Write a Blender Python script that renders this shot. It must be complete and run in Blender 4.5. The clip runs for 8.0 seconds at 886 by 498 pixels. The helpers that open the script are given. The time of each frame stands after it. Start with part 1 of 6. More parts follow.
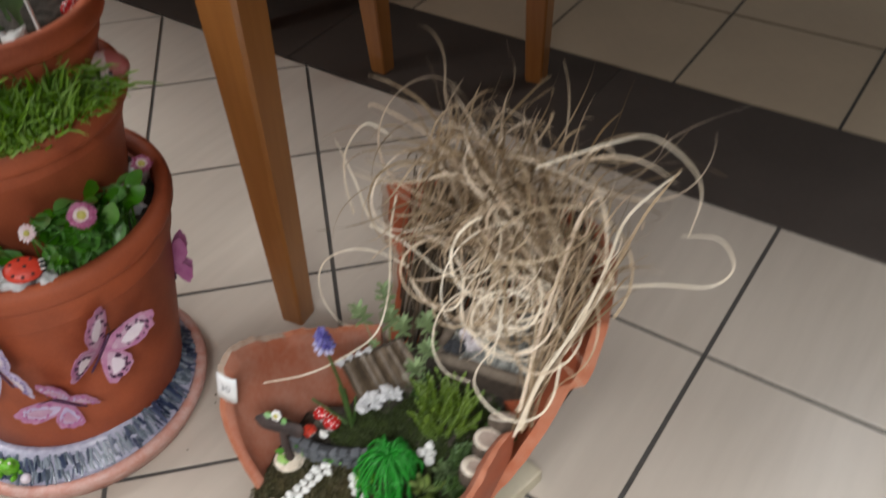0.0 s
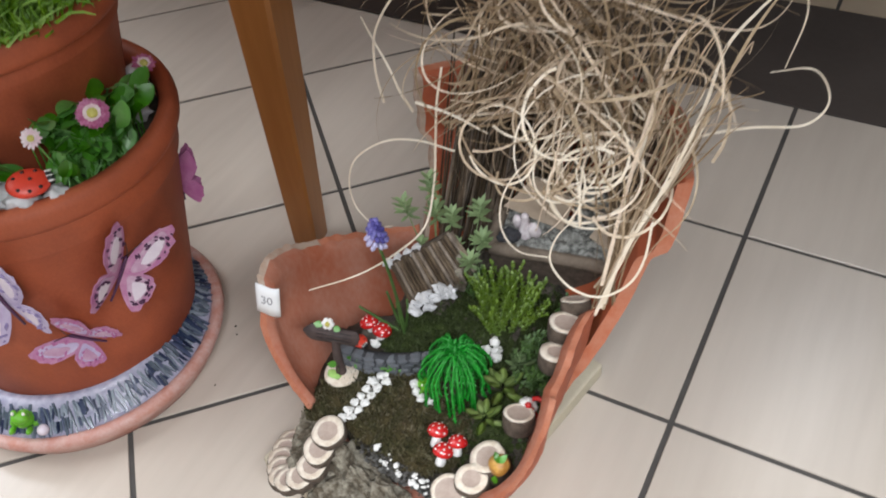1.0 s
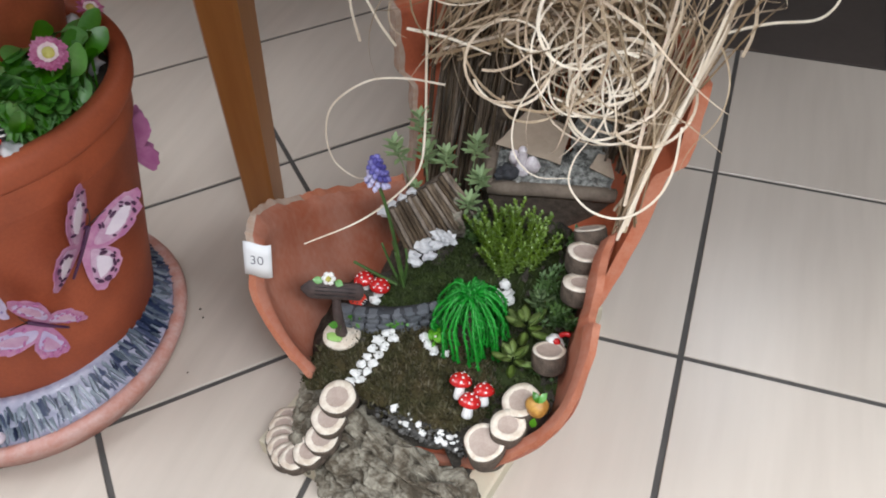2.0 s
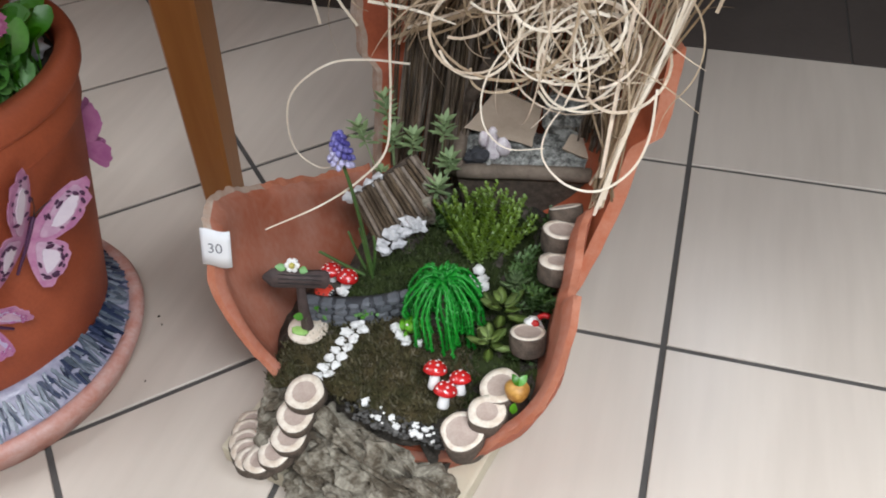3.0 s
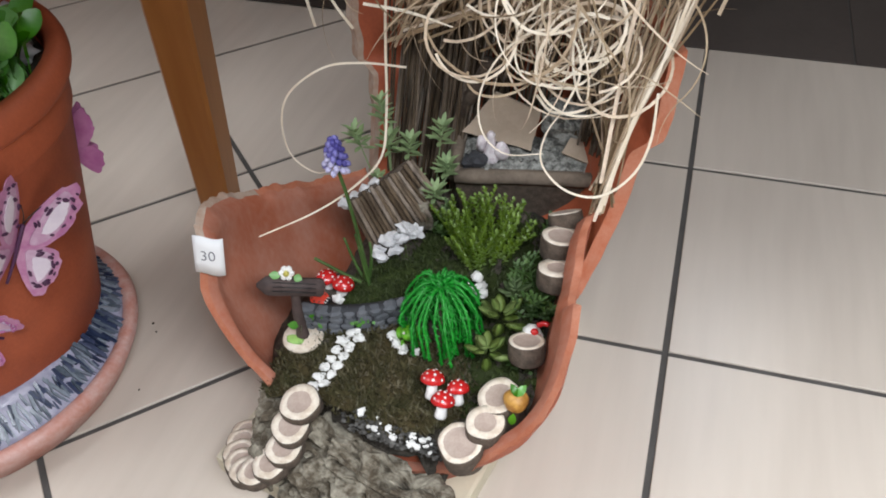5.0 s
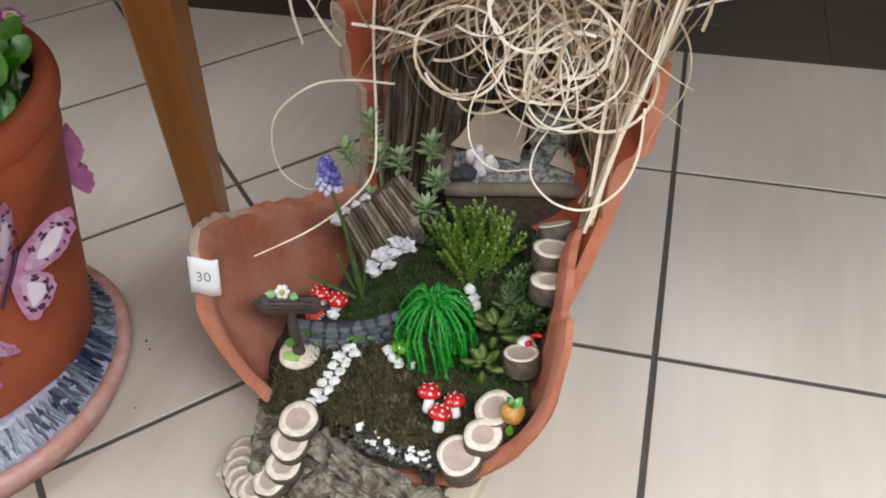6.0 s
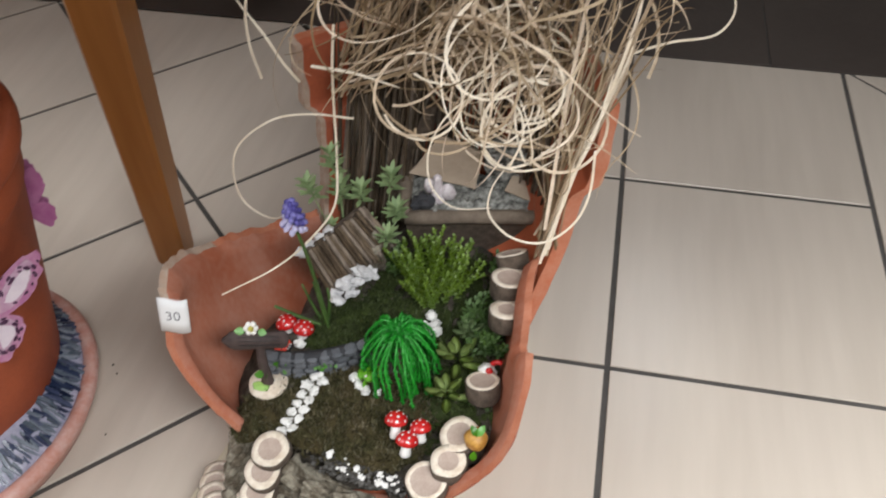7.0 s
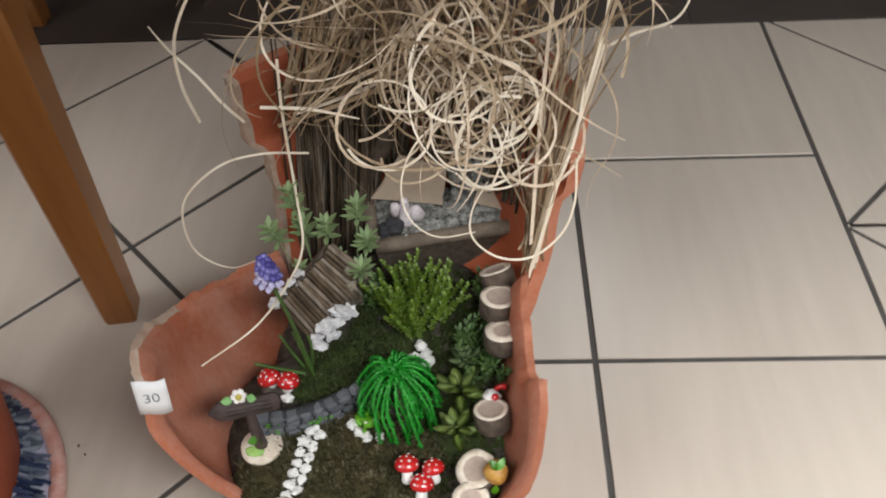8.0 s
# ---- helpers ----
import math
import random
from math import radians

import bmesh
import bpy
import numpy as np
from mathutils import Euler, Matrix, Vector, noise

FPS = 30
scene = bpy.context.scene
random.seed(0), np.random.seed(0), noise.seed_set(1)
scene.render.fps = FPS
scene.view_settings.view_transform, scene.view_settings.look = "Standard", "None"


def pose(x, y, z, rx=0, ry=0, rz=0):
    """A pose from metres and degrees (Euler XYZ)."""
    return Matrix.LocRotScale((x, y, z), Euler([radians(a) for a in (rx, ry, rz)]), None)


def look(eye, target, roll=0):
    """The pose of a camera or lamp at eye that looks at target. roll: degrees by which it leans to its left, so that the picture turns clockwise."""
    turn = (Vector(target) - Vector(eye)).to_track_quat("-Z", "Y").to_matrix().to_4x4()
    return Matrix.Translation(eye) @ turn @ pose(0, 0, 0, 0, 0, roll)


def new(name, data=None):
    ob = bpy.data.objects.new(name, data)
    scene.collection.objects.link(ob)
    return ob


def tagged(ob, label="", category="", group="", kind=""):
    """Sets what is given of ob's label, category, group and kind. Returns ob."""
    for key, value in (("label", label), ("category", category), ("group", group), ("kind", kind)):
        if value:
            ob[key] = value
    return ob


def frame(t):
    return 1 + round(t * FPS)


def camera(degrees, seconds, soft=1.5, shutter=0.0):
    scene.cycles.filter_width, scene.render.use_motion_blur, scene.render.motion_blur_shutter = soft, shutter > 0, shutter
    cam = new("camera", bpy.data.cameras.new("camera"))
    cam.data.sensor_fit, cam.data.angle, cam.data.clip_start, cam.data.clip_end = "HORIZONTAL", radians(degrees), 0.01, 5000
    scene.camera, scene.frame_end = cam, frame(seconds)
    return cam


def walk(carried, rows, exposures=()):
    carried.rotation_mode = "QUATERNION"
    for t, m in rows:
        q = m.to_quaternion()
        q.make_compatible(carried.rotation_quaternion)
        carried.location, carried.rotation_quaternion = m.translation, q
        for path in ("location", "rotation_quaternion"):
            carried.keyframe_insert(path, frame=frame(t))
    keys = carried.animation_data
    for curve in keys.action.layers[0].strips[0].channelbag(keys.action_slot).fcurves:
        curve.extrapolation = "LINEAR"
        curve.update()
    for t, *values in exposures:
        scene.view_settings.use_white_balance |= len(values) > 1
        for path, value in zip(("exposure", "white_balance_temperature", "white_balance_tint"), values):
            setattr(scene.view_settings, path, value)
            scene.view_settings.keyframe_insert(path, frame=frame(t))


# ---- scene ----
cam = camera(55.0, 8.0, soft=1.85, shutter=0.6)
PATH = [
    (0, (0.163, -0.756, 0.872), (-0.726, 0.409, -0.49), -4.2),
    (0.2, (0.133, -0.779, 0.839), (-0.715, 0.393, -0.542), -4.8),
    (0.5, (0.105, -0.796, 0.808), (-0.691, 0.378, -0.601), -5.4),
    (0.7, (0.087, -0.804, 0.793), (-0.679, 0.371, -0.633), -5.5),
    (1, (0.066, -0.821, 0.772), (-0.675, 0.371, -0.652), -5.5),
    (1.2, (0.04, -0.831, 0.753), (-0.657, 0.385, -0.673), -4.8),
    (1.5, (0.002, -0.854, 0.742), (-0.609, 0.396, -0.695), -5.6),
    (1.7, (-0.015, -0.865, 0.715), (-0.579, 0.412, -0.717), -5.0),
    (2, (-0.029, -0.869, 0.693), (-0.541, 0.446, -0.724), -3.0),
    (2.2, (-0.03, -0.876, 0.67), (-0.53, 0.475, -0.717), -3.4),
    (3.3, (-0.027, -0.877, 0.632), (-0.464, 0.531, -0.719), -1.6),
    (3.5, (-0.031, -0.875, 0.633), (-0.448, 0.536, -0.722), -0.9),
    (4, (-0.03, -0.874, 0.629), (-0.446, 0.544, -0.718), -1.3),
    (4.2, (-0.027, -0.873, 0.627), (-0.477, 0.541, -0.714), -2.0),
    (5.3, (-0.031, -0.862, 0.63), (-0.5, 0.537, -0.721), -3.1),
    (5.5, (-0.036, -0.865, 0.632), (-0.486, 0.543, -0.716), -2.7),
    (6, (-0.038, -0.863, 0.646), (-0.463, 0.543, -0.711), -3.2),
    (6.5, (-0.043, -0.854, 0.674), (-0.427, 0.528, -0.72), -2.8),
    (7, (-0.048, -0.847, 0.705), (-0.351, 0.529, -0.714), -1.5),
    (7.5, (-0.065, -0.816, 0.731), (-0.271, 0.539, -0.725), -1.8),
    (8, (-0.11, -0.795, 0.714), (-0.205, 0.55, -0.762), -4.1),
]
walk(cam, [(t, look(eye, target, roll)) for t, eye, target, roll in PATH],
     [(0, -0.10, 6330, 10), (0.5, -0.01, 6200, 10), (1, 0.0, 6050, 10), (2, 0.03, 5920, 10), (4, -0.02, 5920, 10), (5.5, -0.01, 6050, 10),
      (6.5, -0.06, 6170, 10), (7.3, -0.11, 6320, 10), (8, -0.18, 6340, 10)])

# ---- light ----
world = bpy.data.worlds.new("room_air")
world.use_nodes = True
world.node_tree.nodes["Background"].inputs[0].default_value = (0.9, 0.95, 1.0, 1)
world.node_tree.nodes["Background"].inputs[1].default_value = 0.1
scene.world = world
scene.view_settings.exposure = 0.0

# Four added lamps, all out of view, placed to balance the brightness
# x, y, z, watts, turn, spread of the beam
LAMPS = [(0.30, 1.75, 2.34, 10.0, 0, 180), (0.58, -1.08, 1.12, 22.5, 90, 124), (-1.46, -1.46, 2.25, 22, 0, 180), (-1.90, -0.80, 1.40, 25, 0, 180)]
CEILING = 2.4


# ---- materials ----
def mat(name, color, rough=0.6, second=None, scale=40.0, fine=400.0, amount=0.5, bump=0.2, bump_dist=0.001, metal=0.0,
        random_vary=0.0, island_vary=0.0, spec=0.5, coat=0.0, trans=0.0, stretch=(1, 1, 1), lo=0.5, hi=0.9):
    """A surface with broad stains, fine grain and relief."""
    m = bpy.data.materials.new(name)
    m.use_nodes = True
    nt = m.node_tree
    N, L = nt.nodes, nt.links
    b = N["Principled BSDF"]
    b.inputs["Roughness"].default_value = rough
    b.inputs["Metallic"].default_value = metal
    b.inputs["Specular IOR Level"].default_value = spec
    b.inputs["Coat Weight"].default_value = coat
    b.inputs["Transmission Weight"].default_value = trans
    if second is None:
        second = tuple(c * 0.6 for c in color)
    tc = N.new("ShaderNodeTexCoord")
    mp = N.new("ShaderNodeMapping")
    mp.inputs["Scale"].default_value = stretch
    L.new(tc.outputs["Object"], mp.inputs[0])
    n1 = N.new("ShaderNodeTexNoise")
    n1.inputs["Scale"].default_value, n1.inputs["Detail"].default_value = scale, 4
    n2 = N.new("ShaderNodeTexNoise")
    n2.inputs["Scale"].default_value, n2.inputs["Detail"].default_value = fine, 3
    L.new(mp.outputs[0], n1.inputs[0])
    L.new(mp.outputs[0], n2.inputs[0])
    add = N.new("ShaderNodeMath")
    add.operation = "MULTIPLY_ADD"
    add.inputs[1].default_value = 0.4
    L.new(n2.outputs[0], add.inputs[0])
    L.new(n1.outputs[0], add.inputs[2])
    rng = N.new("ShaderNodeMapRange")
    rng.inputs[1].default_value, rng.inputs[2].default_value = lo, hi
    rng.inputs[3].default_value, rng.inputs[4].default_value = 0.0, amount
    L.new(add.outputs[0], rng.inputs[0])
    mix = N.new("ShaderNodeMix")
    mix.data_type = "RGBA"
    mix.inputs[6].default_value = (*color, 1)
    mix.inputs[7].default_value = (*second, 1)
    L.new(rng.outputs[0], mix.inputs[0])
    out = mix.outputs[2]
    if random_vary or island_vary:
        hsv = N.new("ShaderNodeHueSaturation")
        if random_vary:
            src = N.new("ShaderNodeObjectInfo").outputs["Random"]
            k = random_vary
        else:
            src = N.new("ShaderNodeNewGeometry").outputs["Random Per Island"]
            k = island_vary
        vr = N.new("ShaderNodeMapRange")
        vr.inputs[3].default_value, vr.inputs[4].default_value = 1 - k, 1 + k
        L.new(src, vr.inputs[0])
        L.new(vr.outputs[0], hsv.inputs["Value"])
        hv = N.new("ShaderNodeMapRange")
        hv.inputs[3].default_value, hv.inputs[4].default_value = 1 + k * 0.5, 1 - k * 0.5
        L.new(src, hv.inputs[0])
        L.new(hv.outputs[0], hsv.inputs["Saturation"])
        L.new(out, hsv.inputs["Color"])
        out = hsv.outputs[0]
    L.new(out, b.inputs["Base Color"])
    if bump:
        bp = N.new("ShaderNodeBump")
        bp.inputs["Strength"].default_value, bp.inputs["Distance"].default_value = bump, bump_dist
        L.new(add.outputs[0], bp.inputs["Height"])
        L.new(bp.outputs[0], b.inputs["Normal"])
    return m


M_TILE = mat("cream_floor_tile", (0.600, 0.527, 0.452), 0.26, (0.490, 0.425, 0.358), 7, 60, 0.8, 0.02, 0.0005, random_vary=0.03, stretch=(1, 0.10, 1), spec=0.36)
M_TILE_DARK = mat("dark_border_tile", (0.060, 0.046, 0.039), 0.6, (0.076, 0.060, 0.051), 8, 90, 0.7, 0.03, 0.0005, random_vary=0.06, spec=0.25)
M_TILE_FAR = mat("tan_floor_tile", (0.54, 0.435, 0.31), 0.36, (0.46, 0.37, 0.27), 6, 60, 0.7, 0.02, 0.0005, random_vary=0.03)
M_GROUT = mat("grey_grout", (0.085, 0.078, 0.072), 0.85, (0.05, 0.045, 0.04), 30, 500, 0.8, 0.3)
M_WALL = mat("painted_wall", (0.15, 0.135, 0.12), 0.8, (0.12, 0.11, 0.10), 3, 90, 0.6, 0.1)
M_WALL_DARK = mat("dark_panelled_wall", (0.07, 0.055, 0.045), 0.7, (0.05, 0.04, 0.034), 3, 90, 0.6, 0.1)
M_CEIL = mat("grey_ceiling", (0.24, 0.23, 0.22), 0.85, (0.20, 0.19, 0.18), 3, 90, 0.6, 0.1)
M_TERRA = mat("terracotta", (0.43, 0.104, 0.042), 0.6, (0.30, 0.070, 0.030), 18, 350, 0.9, 0.25, 0.0008, spec=0.35)
M_TERRA_IN = mat("weathered_terracotta", (0.36, 0.100, 0.046), 0.72, (0.46, 0.25, 0.185), 20, 240, 0.65, 0.35, 0.001, stretch=(1, 1, 0.5))
M_TERRA_RAW = mat("broken_terracotta", (0.41, 0.122, 0.056), 0.85, (0.48, 0.215, 0.135), 45, 320, 0.8, 0.7, 0.002)
M_SAUCER = mat("pinkish_glazed_saucer", (0.50, 0.215, 0.160), 0.5, (0.60, 0.40, 0.36), 55, 300, 0.9, 0.4, 0.001)
M_LIME = mat("chalky_terracotta", (0.37, 0.235, 0.165), 0.9, (0.46, 0.38, 0.31), 70, 300, 0.9, 0.6, 0.002)
M_WOOD_LEG = mat("varnished_pine", (0.42, 0.175, 0.045), 0.38, (0.30, 0.11, 0.025), 14, 120, 0.9, 0.06, 0.0006, stretch=(1, 1, 0.08), coat=0.2)
M_SOIL = mat("dark_soil", (0.036, 0.030, 0.022), 0.95, (0.105, 0.088, 0.068), 110, 500, 0.8, 0.9, 0.003, lo=0.6, hi=0.85)
M_MOSS = mat("olive_moss", (0.056, 0.053, 0.017), 0.9, (0.095, 0.072, 0.032), 60, 300, 0.9, 0.5, 0.002, island_vary=0.6)
M_MOSS_G = mat("green_moss", (0.046, 0.068, 0.012), 0.9, (0.03, 0.04, 0.01), 60, 300, 0.9, 0.5, 0.002, island_vary=0.5)
M_ROCK = mat("grey_bark_rock", (0.330, 0.300, 0.235), 0.92, (0.085, 0.066, 0.043), 70, 330, 1.0, 1.0, 0.003, lo=0.50, hi=0.80)
M_CREAM = mat("cream_board", (0.62, 0.56, 0.42), 0.6, (0.52, 0.46, 0.34), 20, 200, 0.7, 0.2)
# Straw in three tones: the darker ones carry depth shade, the palest highlights
M_STRAW = mat("dried_grass_blade", (0.62, 0.49, 0.34), 0.45, (0.38, 0.275, 0.175), 60, 500, 0.9, 0.15, 0.0004, island_vary=0.55)
# Brown stems, darkened further as painted shade within the bundle
M_STRAW_BROWN_SHADED = mat("brown_shaded_blade", (0.34, 0.245, 0.15), 0.65, (0.20, 0.14, 0.085), 60, 500, 0.9, 0.2, 0.0004, island_vary=0.45)
# Pale straw, whitened further to paint in the highlights of the curls
M_STRAW_PALE = mat("pale_dried_blade", (0.86, 0.77, 0.63), 0.45, (0.72, 0.60, 0.44), 50, 500, 0.7, 0.12, 0.0004, island_vary=0.15)
M_TWIG = mat("grey_brown_twig", (0.205, 0.150, 0.100), 0.8, (0.085, 0.060, 0.040), 120, 500, 0.9, 0.5, 0.001, random_vary=0.65, stretch=(1, 1, 0.2))
M_REED = mat("dark_reed_stem", (0.165, 0.120, 0.078), 0.85, (0.052, 0.038, 0.025), 120, 500, 0.9, 0.5, 0.001, random_vary=0.75, stretch=(1, 1, 0.2))
M_BARK = mat("brown_bark", (0.115, 0.085, 0.062), 0.9, (0.05, 0.037, 0.027), 150, 600, 0.9, 0.8, 0.001)
M_CUT = mat("pale_cut_wood", (0.76, 0.68, 0.57), 0.7, (0.56, 0.45, 0.34), 130, 400, 0.9, 0.25, 0.0005, lo=0.58, hi=0.9)
M_HEART = mat("pinkish_heartwood", (0.47, 0.375, 0.315), 0.75, (0.37, 0.28, 0.23), 120, 500, 0.8, 0.25, 0.0005)
M_WHITE = mat("white_pebble", (0.80, 0.79, 0.76), 0.5, (0.66, 0.65, 0.62), 90, 400, 0.6, 0.3, 0.001)
M_WHITE_PAINT = mat("white_paint", (0.82, 0.80, 0.77), 0.45, (0.74, 0.72, 0.69), 90, 400, 0.5, 0.1)
M_ORANGE_RED = mat("orange_red_paint", (0.72, 0.060, 0.030), 0.4, (0.60, 0.045, 0.022), 120, 500, 0.6, 0.05)
M_RED = mat("red_gloss_paint", (0.55, 0.018, 0.018), 0.25, (0.42, 0.012, 0.012), 120, 500, 0.6, 0.05, coat=0.4)
M_BLACK = mat("black_paint", (0.012, 0.012, 0.014), 0.4, (0.02, 0.02, 0.02), 100, 400, 0.5, 0.05)
M_PLASTIC_G = mat("bright_green_plastic", (0.018, 0.30, 0.020), 0.45, (0.008, 0.15, 0.010), 90, 300, 0.9, 0.3, island_vary=0.35)
M_LIME_G = mat("lime_green_paint", (0.16, 0.46, 0.02), 0.4, (0.09, 0.30, 0.015), 100, 400, 0.6, 0.1)
M_LEAF = mat("green_leaf", (0.105, 0.30, 0.040), 0.38, (0.055, 0.18, 0.022), 45, 300, 0.8, 0.15, random_vary=0.45)
M_LEAF_C = mat("mid_green_leaf", (0.105, 0.185, 0.052), 0.55, (0.045, 0.09, 0.024), 60, 300, 0.8, 0.15, island_vary=0.5)
M_SAGE = mat("grey_green_leaf", (0.34, 0.44, 0.22), 0.6, (0.21, 0.31, 0.15), 80, 400, 0.7, 0.1, island_vary=0.4)
M_THYME = mat("yellow_green_leaf", (0.180, 0.275, 0.040), 0.5, (0.082, 0.145, 0.020), 60, 300, 0.8, 0.1, island_vary=0.45)
M_SEMP = mat("pale_succulent", (0.33, 0.43, 0.13), 0.45, (0.17, 0.26, 0.06), 90, 400, 0.7, 0.1, random_vary=0.2)
M_GRASS = mat("fresh_grass", (0.25, 0.46, 0.045), 0.5, (0.13, 0.29, 0.025), 60, 300, 0.8, 0.1, island_vary=0.4)
M_STONE_G = mat("grey_cast_stone", (0.17, 0.18, 0.20), 0.75, (0.09, 0.095, 0.105), 110, 400, 0.9, 0.5, 0.001, random_vary=0.3)
M_STONE_D = mat("dark_mortar", (0.05, 0.052, 0.058), 0.9, (0.03, 0.03, 0.034), 110, 400, 0.8, 0.4)
M_GRAVEL = mat("grey_gravel", (0.36, 0.36, 0.33), 0.85, (0.10, 0.10, 0.092), 160, 500, 1.0, 0.9, 0.002, lo=0.58, hi=0.84)
M_GRIT = mat("dark_grit", (0.085, 0.080, 0.072), 0.85, (0.035, 0.032, 0.028), 160, 500, 0.9, 0.6, 0.002, island_vary=0.6)
M_SLATE = mat("beige_slate", (0.52, 0.42, 0.32), 0.8, (0.42, 0.33, 0.24), 40, 300, 0.7, 0.4, 0.001)
M_TRAY = mat("weathered_grey_wood", (0.21, 0.165, 0.125), 0.85, (0.11, 0.085, 0.062), 60, 300, 0.9, 0.5, 0.001)
M_SIGN = mat("dark_brown_resin", (0.085, 0.058, 0.052), 0.7, (0.045, 0.03, 0.028), 110, 400, 0.9, 0.6, 0.001)
M_PAPER = mat("white_paper", (0.84, 0.84, 0.85), 0.7, (0.80, 0.80, 0.80), 20, 200, 0.4, 0.03)
M_INK = mat("grey_ink", (0.09, 0.09, 0.11), 0.7, (0.13, 0.13, 0.15), 200, 600, 0.5, 0.0)
M_BLUE = mat("blue_floret", (0.100, 0.090, 0.33), 0.5, (0.17, 0.15, 0.46), 150, 500, 0.8, 0.1, random_vary=0.35)
M_LILAC = mat("pale_lilac_floret", (0.55, 0.53, 0.72), 0.5, (0.38, 0.35, 0.62), 150, 500, 0.8, 0.1)
M_PINK = mat("pink_wing", (0.42, 0.135, 0.29), 0.42, (0.56, 0.29, 0.43), 90, 300, 0.9, 0.1)
M_ROSE = mat("rose_red_glaze", (0.52, 0.13, 0.13), 0.4, (0.60, 0.26, 0.25), 90, 300, 0.8, 0.1)
M_PINK_D = mat("mauve_wing", (0.42, 0.12, 0.30), 0.5, (0.55, 0.22, 0.42), 70, 260, 0.9, 0.1)
M_LAV = mat("lavender_wing", (0.46, 0.38, 0.58), 0.45, (0.62, 0.54, 0.70), 60, 260, 0.9, 0.1)
M_PINK_PALE = mat("pale_pink_wing", (0.46, 0.23, 0.37), 0.42, (0.60, 0.43, 0.54), 90, 300, 0.9, 0.1)
M_LAV_D = mat("violet_marking", (0.26, 0.20, 0.42), 0.5, (0.36, 0.30, 0.50), 90, 300, 0.8, 0.05)
M_PURPLE_D = mat("dark_purple_marking", (0.085, 0.025, 0.075), 0.5, (0.05, 0.015, 0.05), 90, 300, 0.6, 0.0)
M_WING_W = mat("pearly_white_wing", (0.78, 0.70, 0.76), 0.4, (0.66, 0.56, 0.66), 90, 300, 0.6, 0.05)
M_PETAL = mat("magenta_petal", (0.36, 0.06, 0.17), 0.55, (0.50, 0.17, 0.31), 200, 500, 0.9, 0.1, random_vary=0.25)
M_PETAL_P = mat("blush_petal", (0.84, 0.74, 0.74), 0.55, (0.74, 0.46, 0.54), 200, 500, 0.6, 0.1)
M_YELLOW = mat("yellow_centre", (0.60, 0.56, 0.16), 0.7, (0.46, 0.38, 0.06), 300, 700, 0.8, 0.6, 0.001)
M_ORANGE = mat("orange_yellow_fruit", (0.50, 0.27, 0.055), 0.5, (0.30, 0.13, 0.02), 160, 300, 0.9, 0.3, lo=0.6, hi=0.85)
M_MOSAIC_W = mat("pale_grout_mosaic", (0.47, 0.455, 0.555), 0.42, (0.27, 0.27, 0.38), 110, 300, 0.9, 0.6, 0.001, coat=0.1)
M_MOSAIC_B = mat("dark_blue_glass", (0.022, 0.032, 0.075), 0.32, (0.07, 0.09, 0.16), 90, 300, 0.9, 0.3, random_vary=0.6, coat=0.15)
M_MOSAIC_G = mat("grey_green_glass", (0.10, 0.13, 0.16), 0.35, (0.22, 0.25, 0.31), 90, 300, 0.9, 0.3, random_vary=0.5, coat=0.15)
M_FIG = mat("painted_figurine", (0.86, 0.82, 0.82), 0.5, (0.58, 0.48, 0.53), 260, 600, 0.8, 0.1)
M_SHELL = mat("white_grey_stone", (0.72, 0.71, 0.71), 0.55, (0.46, 0.46, 0.48), 40, 260, 0.8, 0.4, 0.001)
M_LAMP = bpy.data.materials.new("lit_diffuser")
M_LAMP.use_nodes = True
M_LAMP.node_tree.nodes["Principled BSDF"].inputs["Emission Color"].default_value = (1.0, 0.98, 0.94, 1)
M_LAMP.node_tree.nodes["Principled BSDF"].inputs["Emission Strength"].default_value = 2.0


# ---- mesh helpers ----
def link(name, bm, material, smooth=True):
    me = bpy.data.meshes.new(name)
    bm.normal_update()
    bm.to_mesh(me)
    bm.free()
    mats = material if isinstance(material, (list, tuple)) else [material]
    for mm in mats:
        me.materials.append(mm)
    for p in me.polygons:
        p.use_smooth = smooth
    return new(name, me)


def part(name, bm, material, parent, label="", smooth=True, at=None):
    ob = link(name, bm, material, smooth)
    ob.parent = parent
    if at is not None:
        ob.matrix_basis = at
    if label:
        ob["label"] = label
    return ob


def thing(name, m, label, category, group="", kind=""):
    ob = new(name)
    ob.empty_display_size = 0.02
    ob.matrix_basis = m
    return tagged(ob, label, category, group, kind)


def solo(name, bm, material, m, label, category, group="", kind="", smooth=True):
    ob = link(name, bm, material, smooth)
    ob.matrix_basis = m
    return tagged(ob, label, category, group, kind)


def box(bm, lo, hi, bevel=0.0):
    c = [(a + b) / 2 for a, b in zip(lo, hi)]
    d = [b - a for a, b in zip(lo, hi)]
    g = bmesh.ops.create_cube(bm, size=1, matrix=Matrix.Translation(c) @ Matrix.Diagonal((*d, 1)))
    if bevel:
        es = list({e for v in g["verts"] for e in v.link_edges})
        bmesh.ops.bevel(bm, geom=es, offset=bevel, segments=2, affect="EDGES", profile=0.6)


